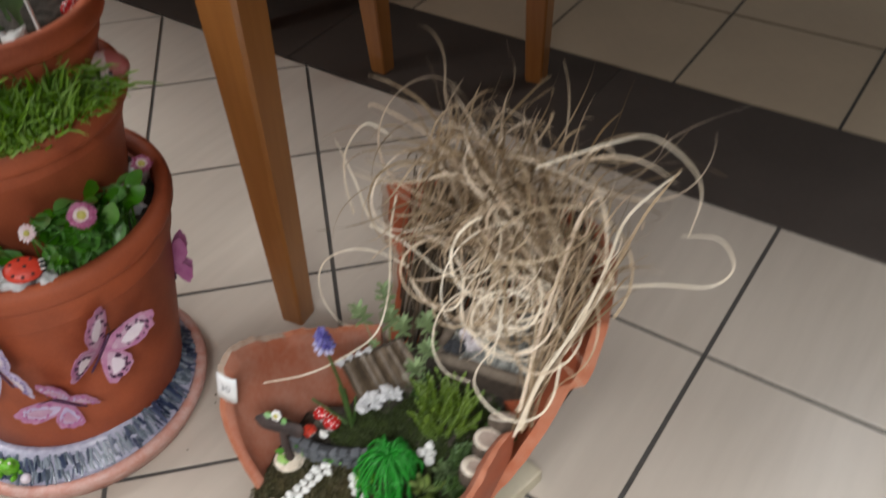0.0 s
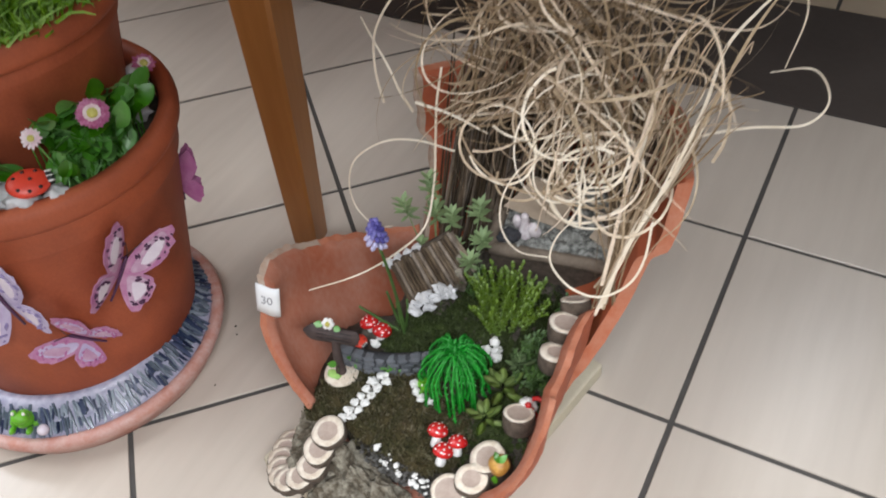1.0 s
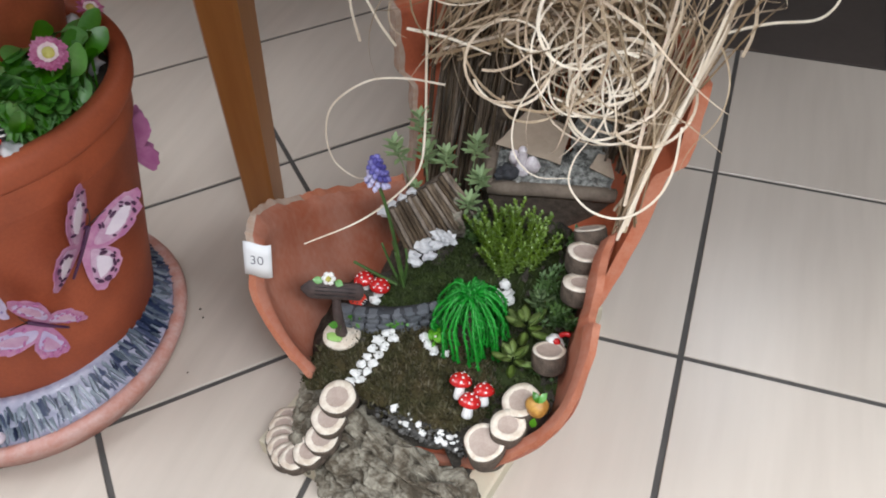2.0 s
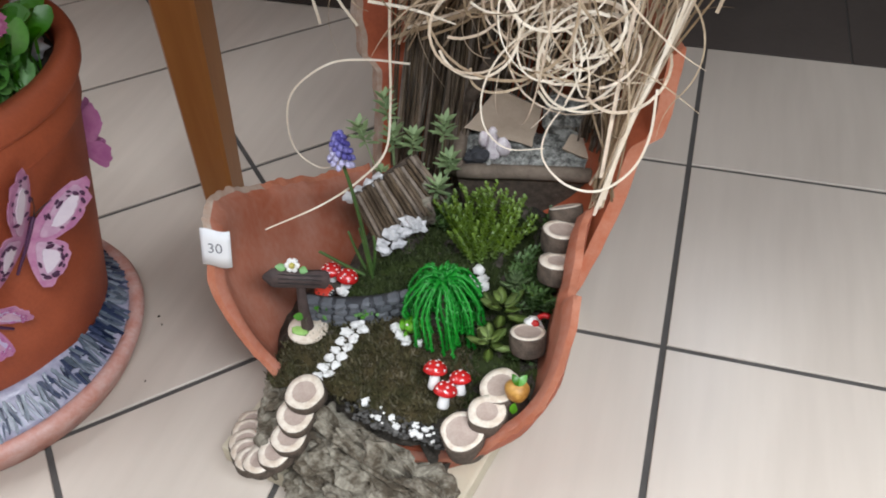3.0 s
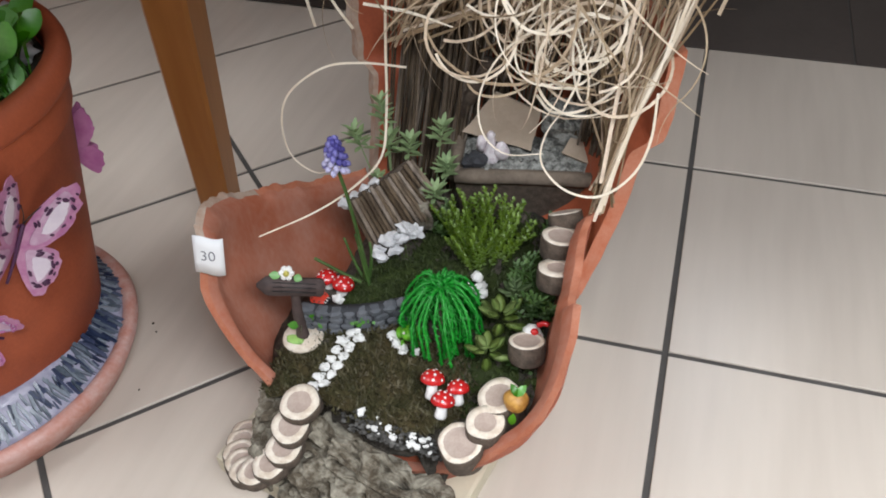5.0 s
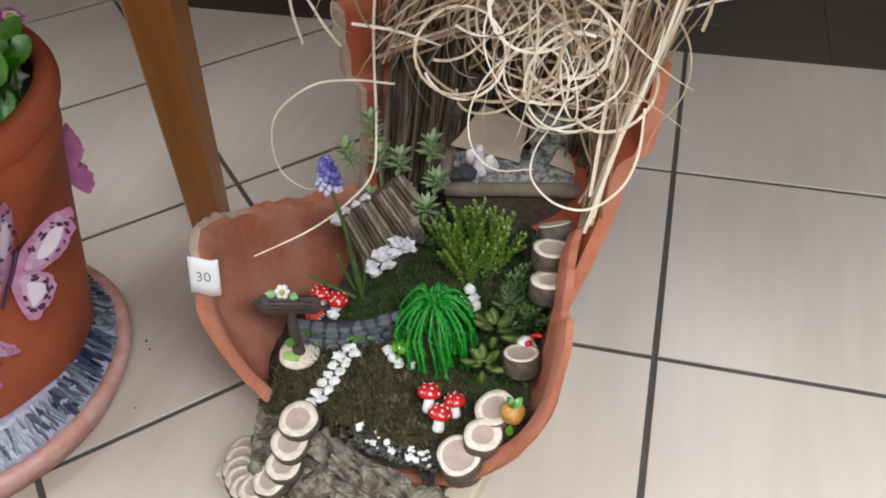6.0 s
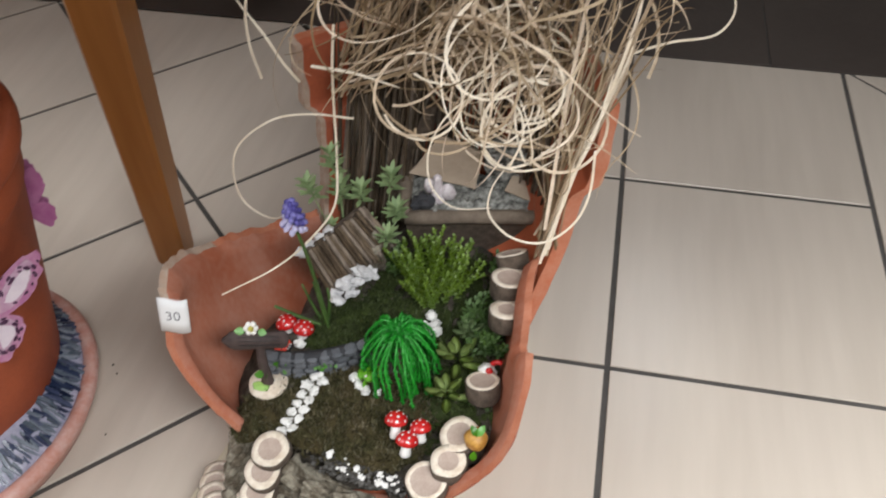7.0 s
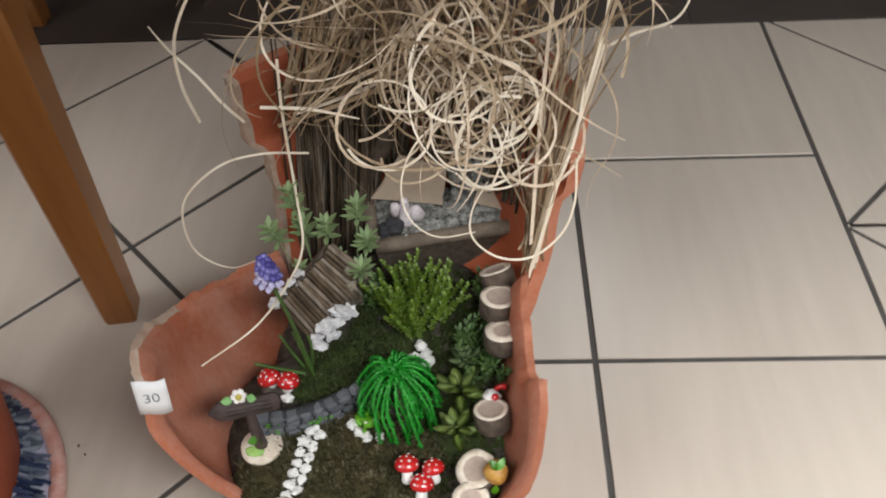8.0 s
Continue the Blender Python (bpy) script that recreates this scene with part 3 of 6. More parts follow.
def flower_pot(base, top, r_base, r_neck, r_rim, lip, band, label, seed, tilt=(0, 0)):
    """A pot with a rounded lip over a plain band; lip and band are heights."""
    h = (Vector(top) - Vector(base)).length
    ob = thing("flower_pot", Matrix.Translation(base), label, "flower pot", "stacked pots")
    ax = (Vector(top) - Vector(base)) / h
    slant = Matrix(((1, 0, ax.x), (0, 1, ax.y), (-tilt[0], -tilt[1], ax.z))).to_4x4()
    zl, zb = h - lip, h - lip - band
    bm = bmesh.new()
    lathe(bm, [(0, 0), (r_base - 0.004, 0), (r_base, 0.004), (r_base + (r_neck - 0.004 - r_base) * 0.5, zb * 0.5), (r_neck - 0.004, zb - 0.003), (r_neck - 0.001, zb + 0.002), (r_neck, zb + 0.006),
               (r_neck + 0.001, zl), (r_neck + 0.001, zl + 0.006), (r_neck - 0.012, zl + 0.006), (r_base - 0.012, 0.012), (0, 0.012)], 96, 0.006, seed)
    bm.transform(slant)
    part("pot_body", bm, M_TERRA, ob)
    bm = bmesh.new()
    c, hw = h - lip / 2, lip / 2
    prof = [(r_neck - 0.008, zl + 0.001), (r_rim - 0.010, zl)]
    for k in range(9):
        a = -math.pi / 2 + math.pi * k / 8
        prof.append((r_rim - 0.0085 + 0.0085 * math.cos(a), c + hw * math.sin(a)))
    prof += [(r_rim - 0.016, h - 0.001), (r_rim - 0.019, h - 0.007), (r_neck - 0.012, zl + 0.001)]
    lathe(bm, prof, 96, 0.005, seed, close=True)
    bm.transform(slant)
    part("rim", bm, M_TERRA, ob, "thick rounded terracotta rim")
    return ob


saucer = thing("pot_saucer", pose(S1[0], S1[1], 0), "terracotta saucer with a blue and white mosaic inside", "saucer")
bm = bmesh.new()
lathe(bm, [(0, 0), (0.140, 0), (0.148, 0.004), (0.159, 0.025), (0.1615, 0.032), (0.1595, 0.0370), (0.1550, 0.0392), (0.1500, 0.0380), (0.1465, 0.0340), (0.145, 0.027), (0, 0.024)], 96, 0.006, 4)
part("dish", bm, M_SAUCER, saucer)
bm = bmesh.new()
lathe(bm, [(0.100, 0.0240), (0.144, 0.0275), (0.1490, 0.0375), (0.1450, 0.0405), (0.1395, 0.0450), (0.1335, 0.0510), (0.1285, 0.0585), (0.1245, 0.0650), (0.1150, 0.0650)], 96, 0.012, 9, close=True)
part("mosaic_bed", bm, M_MOSAIC_W, saucer, "pale glossy mosaic bed")
random.seed(11)
chips = []
for kk in range(5):
    bm = bmesh.new()
    w, l = random.uniform(0.0030, 0.0056), random.uniform(0.016, 0.023)
    g = bmesh.ops.create_cube(bm, size=1, matrix=Matrix.Diagonal((l, w, 0.004, 1)))
    for v in bm.verts:
        v.co.x += random.uniform(-0.0025, 0.0025)
        v.co.y += random.uniform(-0.0008, 0.0008)
        v.co.z += random.uniform(-0.0004, 0.0004)
    me = bpy.data.meshes.new("mosaic_chip")
    bm.to_mesh(me)
    bm.free()
    me.materials.append(M_MOSAIC_B)
    chips.append(me)
grey_chips = []
for me in chips[:3]:
    g = me.copy()
    g.materials.clear()
    g.materials.append(M_MOSAIC_G)
    grey_chips.append(g)
for i in range(170):
    a = radians(-120 + i * 190 / 170 + random.uniform(-0.5, 0.5))
    for k in ((0.5,) if random.random() < 0.4 else (0.24, 0.74)):
        c = new("mosaic_chip", random.choice(chips if random.random() < 0.45 else grey_chips))
        c.parent = saucer
        u = k + random.uniform(-0.16, 0.12)
        r, z = 0.1466 - 0.0195 * u, 0.0394 + 0.0222 * u ** 1.15
        size = random.uniform(0.9, 1.45) if k == 0.5 else random.uniform(0.5, 0.95)
        c.matrix_basis = pose(r * math.cos(a), r * math.sin(a), z, random.uniform(-4, 4), 40 + 8 * u + random.uniform(-4, 4), math.degrees(a)) @ pose(0, 0, 0, 0, 0, random.uniform(-17, 17)) @ Matrix.Diagonal((size, random.uniform(0.35, 0.85), 1, 1))

flower_pot((S1[0] + 0.001, S1[1] + 0.008, 0.0245), R1, 0.122, 0.1485, 0.1565, 0.027, 0.030, "large terracotta pot decorated with butterflies, standing in its saucer", 1, (0.06, 0.03))
flower_pot((R1[0] - 0.005, R1[1] + 0.022, R1[2] - 0.035), R2, 0.094, 0.119, 0.1320, 0.027, 0.020, "medium terracotta pot planted with grass, stacked on the large pot", 2)
flower_pot((R2[0] + 0.012, R2[1] + 0.024, R2[2] - 0.030), R3, 0.074, 0.094, 0.1050, 0.025, 0.018, "small terracotta pot on top of the stack", 3)
for c, r, dz in ((R1, 0.1350, 0.030), (R2, 0.1065, 0.018), (R3, 0.0810, 0.018)):
    bm = bmesh.new()
    lathe(bm, [(0, -dz - 0.02), (r - 0.006, -dz - 0.02), (r, -dz), (r * 0.6, -dz + 0.004), (0, -dz + 0.005)], 40, 0.01, 3)
    for v in bm.verts:
        v.co.z += 0.003 * noise.noise(v.co * 90)
    solo("soil", bm, M_SOIL, pose(*c), "dark potting soil in a stacked pot", "soil", kind="stuff")

# ---- dried grass ----
random.seed(5)
BALL = Vector((-0.108, -0.312, 0.312))


def strand_points(root, top, radius, turns, axis, n=34):
    """Up from root to top, then round in a loosening curl."""
    pts = spline([root, root.lerp(top, 0.5) + Vector((random.uniform(-.012, .012), random.uniform(-.012, .012), 0)), top], 9)
    d = (pts[-1] - pts[-2]).normalized()
    ax = axis - d * axis.dot(d)
    if ax.length < 0.05:
        ax = d.cross(Vector((0.2, 1, 0.1)))
    ax.normalize()
    p = pts[-1].copy()
    step = radius * turns * 2 * math.pi / n
    flip = random.uniform(0.5, 0.8) if random.random() < 0.25 else 2
    lean = Vector((random.gauss(0, .05), random.gauss(0, .05), random.gauss(0, .05)))
    for k in range(n):
        ang = turns * 2 * math.pi / n * (0.35 + 0.75 * k / n)
        if k > flip * n:
            ang = -ang * 0.8
        ax = (ax + lean).normalized()
        d = Matrix.Rotation(ang, 3, ax) @ d
        d = (d + ax * 0.02 * math.sin(k * 0.6 + radius * 90) + Vector((0, 0, -0.012))).normalized()
        p = p + d * step
        pts.append(p.copy())
    return pts


grass = thing("dried_grass", pose(PC[0], PC[1], 0.13), "bundle of curly dried straw-coloured grass behind the miniature garden", "dried grass")
off = Vector((PC[0], PC[1], 0.13))
bm = bmesh.new()
brown_mesh = bmesh.new()
pale = bmesh.new()


def lowest(p):
    """Height under which a blade may not hang, by place."""
    return lerp_table([(-0.30, 0.30), (-0.22, 0.285), (-0.19, 0.275), (-0.16, 0.258), (-0.06, 0.248)], p.x) + 1.2 * max(0, -0.345 - p.y)


made = 0
while made < 240:
    side = (0, 2, 3, 4, 3, 2, 4, 3, 3, 2, 3, 4, 3, 2, 4, 3)[made % 16]
    if side < 2:
        d, r, z0 = random.uniform(14, 30), random.uniform(0.118, 0.140), random.uniform(0.20, 0.26)
    elif side == 2:
        d, r, z0 = random.uniform(100, 130), random.uniform(0.12, 0.155), random.uniform(0.26, 0.30)
    else:
        d, r, z0 = random.uniform(35, 110), random.uniform(0.13, 0.155), random.uniform(0.27, 0.31)
    root = Vector((PC[0], PC[1], 0)) + rear_xyz(d, z0, r)
    if side < 2:
        root = Vector((-0.074, -0.342, 0.205)) + Vector((random.gauss(0, .005), random.gauss(0, .005), random.uniform(-.01, .03)))
    aim = Vector((-0.140 + random.gauss(0, 0.055), -0.262 + random.gauss(0, 0.030), random.uniform(0.320, 0.455)))
    if side < 2:
        aim = Vector((-0.055 + random.gauss(0, 0.035), -0.285 + random.gauss(0, 0.02), random.uniform(0.31, 0.42)))
    top = root.lerp(aim, random.uniform(0.7, 1.0) if side < 2 else random.uniform(0.35, 0.8))
    top.z = aim.z
    fwd = Vector((random.gauss(0, 0.8), -0.6 + random.gauss(0, 0.8), 0))
    axis = Vector((0, 0, 1)).cross(fwd) + Vector((random.gauss(0, .5), random.gauss(0, .5), random.gauss(0, .6)))
    pts = strand_points(root, top, random.uniform(0.020, 0.062), random.uniform(0.40, 1.0), axis)
    keep = []
    for k, p in enumerate(pts):
        if k > 9 and (p.z < lowest(p) or p.z > 0.475 or p.x < -0.305 or p.x > 0.010 - 0.5 * max(0, 0.36 - p.z) or p.y < -0.385):
            break
        keep.append(p - off)
    if len(keep) < 16:
        continue
    brown = random.random() < (0.88 if side < 2 else 0.5)
    ribbon(brown_mesh if brown else bm, keep, random.uniform(0.0013, 0.0027) if brown else random.uniform(0.0019, 0.0038), (random.uniform(-1, 1), random.uniform(-1, 1), random.uniform(-.5, .5)), 0.12)
    made += 1
made = 0
while made < 58:
    wild = 0.45 if made < 22 else 1.0
    ax = Vector((random.gauss(0, .7) * wild, random.gauss(0.0, .6) * wild - 1.0, random.gauss(0, 0.6) * wild + 0.7)).normalized()
    u = ax.orthogonal().normalized()
    v = ax.cross(u)
    if made < 30:
        c = BALL + Vector((random.gauss(0.002, .034), random.gauss(0.010, .018), random.gauss(0.016, .028)))
    else:
        c = BALL + Vector((random.gauss(-0.05, .055), random.gauss(0.045, .022), random.gauss(0.085, .04)))
    r0 = random.uniform(0.024, 0.060)
    a0, sweep = random.uniform(0, 6.28), random.uniform(2.8, 6.2)
    pts = []
    for k in range(25):
        a = a0 + sweep * k / 24
        rr = r0 * (1 + 0.3 * k / 24)
        pts.append(c + u * rr * math.cos(a) + v * rr * math.sin(a) * random.uniform(0.88, 0.9) + ax * (0.010 * math.sin(a * 1.3 + made)))
    if max(p.z for p in pts) > 0.455 or min(p.z - lowest(p) for p in pts) < 0.002 or min(p.y for p in pts) < -0.375 or min(p.x for p in pts) < -0.32 or max(p.x + 0.5 * max(0, 0.36 - p.z) for p in pts) > -0.004:
        continue
    ribbon(pale if made < 30 and made % 3 == 0 else bm, [p - off for p in pts], random.uniform(0.0015, 0.0027), ax, 0.12)
    made += 1
# stems gathered in a bundle at the crack; extra ones stand in for wall shadow
foot = Vector((-0.074, -0.345, 0.200))
for k in range(23):
    a = foot + Vector((random.gauss(0, .005), random.gauss(0.004, .005), random.uniform(-.015, .02)))
    b = Vector((-0.031 + random.gauss(0, .014), -0.292 + random.gauss(0, .014), random.uniform(0.32, 0.45)))
    m = a.lerp(b, 0.5) + Vector((random.gauss(-.004, .006), random.gauss(0, .006), 0))
    e = b + Vector((random.gauss(0, .02), random.gauss(0, .02), random.uniform(-0.01, 0.04)))
    ribbon(brown_mesh if k % 6 else bm, [p - off for p in spline([a, m, b, e], 18)], random.uniform(0.0010, 0.0022), (random.uniform(-1, 1), -1, random.uniform(-.5, .5)), 0.4)
strands = part("blades", bm, M_STRAW, grass, "tangled curling dry blades")
strands["kind"] = "stuff"
curls = part("pale_blades", pale, M_STRAW_PALE, grass, "pale round curls hanging in front")
curls["kind"] = "stuff"
stems = part("brown_blades", brown_mesh, M_STRAW_BROWN_SHADED, grass, "brown stems and blades, toned darker for the shade inside the bundle")
stems["kind"] = "stuff"


def special(pts, w, n=40, m=None):
    bm = bmesh.new()
    ribbon(bm, [p - off for p in spline(pts, n)], w * 0.76, (0.3, -0.6, 0.7), 0.4)
    part("long_blade", bm, m or M_STRAW_PALE, grass, "single long pale blade")


# ---- miniature garden ----
def moss(name, cx, cy, rx, ry, turn, count, h, material, label, seed, lift=0.004):
    """A low cushion covered with short upright shoots."""
    random.seed(seed)
    verts, faces = [], []
    n1, n2 = 28, 9
    co, si = math.cos(turn), math.sin(turn)

    def at(u, v):
        x, y = u * rx, v * ry
        wx, wy = cx + x * co - y * si, cy + x * si + y * co
        d = u * u + v * v
        z = ground_z(wx, wy) + lift * max(0, 1 - d) ** 0.5 + 0.0022 * noise.noise((wx * 150, wy * 150, seed)) - 0.001
        return wx, wy, z

    for k in range(n2 + 1):
        for i in range(n1):
            a = 2 * math.pi * i / n1
            r = k / n2 * (1 + 0.16 * noise.noise((math.cos(a) * 2 + seed, math.sin(a) * 2, 0)))
            verts.append(at(r * math.cos(a), r * math.sin(a)))
    for k in range(n2):
        for i in range(n1):
            j = (i + 1) % n1
            faces.append((k * n1 + i, (k + 1) * n1 + i, (k + 1) * n1 + j, k * n1 + j))
    for _ in range(count):
        a, r = random.uniform(0, 6.283), math.sqrt(random.random()) * (0.98 + 0.16 * noise.noise((random.random(), 0, 0)))
        p = Vector(at(r * math.cos(a), r * math.sin(a)))
        d = Vector((random.gauss(0, .5), random.gauss(0, .5), 1)).normalized() * h * random.uniform(0.5, 1.25)
        s = Vector((random.uniform(-1, 1), random.uniform(-1, 1), 0)).normalized() * h * 0.13
        b = len(verts)
        verts += [p - s, p + s, p + d * 0.6 + s * 0.9, p + d, p + d * 0.6 - s * 0.9]
        faces.append((b, b + 1, b + 2, b + 3, b + 4))
    me = bpy.data.meshes.new(name)
    me.from_pydata([tuple(v) for v in verts], [], faces)
    me.materials.append(material)
    return tagged(new(name, me), label, "moss", kind="stuff")


moss("moss", -0.212, -0.467, 0.073, 0.044, -0.15, 3400, 0.0062, M_MOSS, "brown-green moss lawn at the front of the garden", 1)
moss("moss", -0.293, -0.474, 0.030, 0.026, 0.3, 900, 0.0055, M_MOSS, "brown-green moss beside the signpost", 2)
moss("moss", -0.228, -0.384, 0.052, 0.030, 0.5, 2200, 0.0045, M_MOSS_G, "dark green moss lawn behind the stone wall", 3)
moss("moss", -0.163, -0.350, 0.070, 0.062, 0.0, 2200, 0.006, M_MOSS_G, "dark green moss under the small shrub", 4, 0.002)
moss("moss", -0.135, -0.44, 0.045, 0.05, 0.0, 900, 0.006, M_MOSS_G, "dark green moss between the succulents", 6, 0.002)


def rock(c, r, m, label, seed, amp=0.5, sub=5, material=None, name="rock", group=""):
    """Blunt chunks parted by crevices."""
    bm = bmesh.new()
    bmesh.ops.create_cube(bm, size=2)
    bmesh.ops.subdivide_edges(bm, edges=bm.edges[:], cuts={3: 5, 4: 8, 5: 11, 6: 19}[sub], use_grid_fill=True)
    o = Vector((seed, seed * 2.1, -seed))
    size = min(r)
    for v in bm.verts:
        d = v.co.normalized()
        w = v.co.lerp(d * 1.15, 0.55)
        w = Vector((w.x * r[0], w.y * r[1], w.z * r[2]))
        nrm = Vector((d.x / r[0], d.y / r[1], d.z / r[2])).normalized()
        h = 0.34 * size * noise.noise(w * (0.9 / size) + o)
        for f, a in ((30, 0.0100), (95, 0.0036)):
            p = w * f + o + Vector((0.3, 0.4, 0.2)) * noise.noise(w * f * 0.6 + o)
            p.z *= 1.5
            dist, pts = noise.voronoi(p)
            h += amp * a * (0.9 * noise.noise(pts[0] * 5.3) - 0.8 * max(0.0, 1 - (dist[1] - dist[0]) / 0.25))
        v.co = w + nrm * h + Vector((noise.noise(w * 260), noise.noise(w * 260 + o), noise.noise(w * 260 - o))) * 0.0009
    bmesh.ops.triangulate(bm, faces=bm.faces[:])
    return solo(name, bm, material or M_ROCK, Matrix.Translation(c) @ m, label, "rock", group, smooth=False)


rock((-0.206, -0.538, 0.047), (0.068, 0.020, 0.031), pose(0, 0, 0, -38, 8, -17), "rough grey bark-like rock lying before the moss", 3, 1.5, 6)
rock((-0.228, -0.556, 0.022), (0.052, 0.019, 0.022), pose(0, 0, 0, -20, 6, -20), "rough grey stone under the front rock", 8, 1.5, 6)
rock((-0.302, -0.500, 0.044), (0.022, 0.020, 0.036), pose(0, 0, 0, 5, 8, 20), "grey rough stone beside the log stair", 5, 0.6, 5)
rock((-0.296, -0.520, 0.030), (0.022, 0.020, 0.030), pose(0, 0, 0, 0, 0, 50), "brown-grey stone carrying the log stair", 9, 0.6, 5)
rock((-0.158, -0.556, 0.024), (0.020, 0.014, 0.020), pose(0, 0, 0, 0, 0, 10), "small brown stone under the broken front", 12, 0.6, 4, M_BARK)


# log slices
def log_disc(r, h, seed, heart=0.62):
    bark, face = bmesh.new(), bmesh.new()
    lathe(bark, [(0, -h), (r * 0.97, -h), (r, -h * 0.9), (r * 1.01, -h * 0.4), (r, -0.0012), (r * 0.97, 0), (r * 0.9, -0.0003), (0, -0.0005)], 28, 0.10, seed)
    lathe(face, [(r * 0.94, -0.0008), (r * 0.94, 0.0005), (r * (heart + 0.03), 0.0006), (r * heart, 0.0003), (r * heart * 0.5, 0.0001), (0, 0.0001)], 28, 0.10, seed)
    face.faces.ensure_lookup_table()
    for f in face.faces:
        c = f.calc_center_median()
        if c.xy.length < r * heart:
            f.material_index = 1
    return bark, face


def log_slice(p, r, h, tilt, turn, seed, label, heart=0.62, group="log slices along the pot"):
    ob = thing("log_slice", pose(p[0], p[1], p[2], tilt, 0, turn), label, "log slice", group)
    b, f = log_disc(r, h, seed, heart)
    bk = part("bark", b, M_BARK, ob, "grey-brown bark")
    part("cut_face", f, [M_CUT, M_HEART], bk, "pale cut ring with pinkish heart")
    return ob


LOGS = [((-0.098, -0.363, 0.182), 0.0160, 0.018, -12, -10, 0.66), ((-0.096, -0.391, 0.174), 0.0150, 0.016, -14, 10, 0.5),
        ((-0.107, -0.445, 0.146), 0.0142, 0.016, -20, 14, 0.72), ((-0.119, -0.484, 0.125), 0.0165, 0.026, 16, -60, 0.6),
        ((-0.123, -0.507, 0.121), 0.0148, 0.022, 6, -20, 0.55), ((-0.138, -0.521, 0.110), 0.0172, 0.022, 10, -25, 0.72)]
for i, (p, r, h, tl, tn, ht) in enumerate(LOGS):
    log_slice(p, r, h, tl, tn, 2.0 * i + 1, "short slice of a small log with pale cut face", ht)
log_slice((-0.101, -0.334, 0.182), 0.0140, 0.02, -35, 30, 31, "small log slice leaning behind the others", 0.6)

stair = thing("log_stair", pose(-0.30, -0.53, 0), "spiral stair of overlapping thin wood slices", "stair")
STEPS = [((-0.271, -0.511, 0.100), 0.0165, 12),
         ((-0.275, -0.524, 0.086), 0.0162, 12),
         ((-0.278, -0.535, 0.072), 0.0159, 12),
         ((-0.288, -0.544, 0.060), 0.0156, 12),
         ((-0.301, -0.548, 0.050), 0.0153, 12),
         ((-0.311, -0.546, 0.044), 0.0150, 10),
         ((-0.321, -0.537, 0.039), 0.0147, 10),
         ((-0.329, -0.526, 0.034), 0.0144, 9),
         ((-0.334, -0.513, 0.030), 0.0141, 8),
         ((-0.336, -0.501, 0.026), 0.0138, 8)]
for i, (p, r, tl) in enumerate(STEPS):
    nx = STEPS[min(i + 1, len(STEPS) - 1)][0]
    pv = STEPS[max(i - 1, 0)][0]
    turn = math.degrees(math.atan2(nx[1] - pv[1], nx[0] - pv[0])) + 90
    b, f = log_disc(r, 0.0085, 40 + i * 1.7, 0.58)
    st = part("step", b, M_BARK, stair, at=pose(p[0] + 0.30, p[1] + 0.53, p[2], tl, 0, turn))
    part("cut_face", f, [M_CUT, M_HEART], st, "pale cut wood")


# pebbles
def pebble(x, y, r, seed, label, group, z=None, sub=2, material=None, flat=0.7):
    random.seed(int(seed * 10) + 1)
    bm = bmesh.new()
    blob(bm, (0, 0, 0), (r, r * random.uniform(0.7, 1.0), r * flat), 0.6, 2.2, sub, seed)
    zz = (ground_z(x, y) if z is None else z) + r * flat * 0.6
    return solo("pebble", bm, material or M_WHITE, pose(x, y, zz, random.uniform(-15, 15), random.uniform(-15, 15), random.uniform(0, 180)), label, "pebble", group, smooth=sub > 2)


for i in range(13):
    u = i / 12
    x = -0.252 - 0.013 * u + (0.0045 if i % 2 else -0.0035) + (0.004 if i < 2 else 0)
    y = -0.441 - 0.050 * u
    pebble(x, y, 0.0056 if i < 4 else 0.0045, i + 0.3, "white pebble in the garden path", "path pebbles", ground_z(x, y) + 0.003, flat=0.5)
for i, (x, y) in enumerate([(-0.214, -0.443), (-0.207, -0.446), (-0.197, -0.446), (-0.219, -0.436)]):
    pebble(x, y, 0.0048, 30 + i, "white pebble beside the green tree", "tree pebbles", ground_z(x, y) + 0.002)
for i, (x, y, dz) in enumerate([(-0.170, -0.381, 0.004), (-0.160, -0.379, 0.004), (-0.164, -0.375, 0.010), (-0.158, -0.384, 0.002)]):
    pebble(x, y, 0.0058, 40 + i, "white pebble on the dark moss", "moss pebbles", ground_z(x, y) + dz)
pebble(-0.274, -0.416, 0.005, 50, "white pebble beside the stone wall", "moss pebbles", 0.117)
random.seed(77)
for i in range(38):
    u = random.random()
    x, y = -0.226 + 0.064 * u + random.uniform(-.005, .005), -0.507 - 0.011 * u + random.uniform(-.006, .006)
    pebble(x, y, random.uniform(0.0009, 0.0020) if i % 3 else random.uniform(0.0022, 0.0034), 60 + i, "small white gravel stone on dark soil", "white gravel", ground_z(x, y) + 0.003, 1)


bm = bmesh.new()
random.seed(78)
for i in range(260):
    u = random.random()
    x, y = -0.235 + 0.090 * u + random.uniform(-.006, .006), -0.507 - 0.012 * u + random.uniform(-.009, .006)
    r = random.uniform(0.0010, 0.0026)
    blob(bm, (x, y, ground_z(x, y) + 0.0015), (r, r * 0.8, r * 0.7), 0.5, 2.2, 1, i)
solo("gravel", bm, M_GRIT, Matrix(), "dark grey grit between the white gravel", "gravel", kind="stuff", smooth=False)


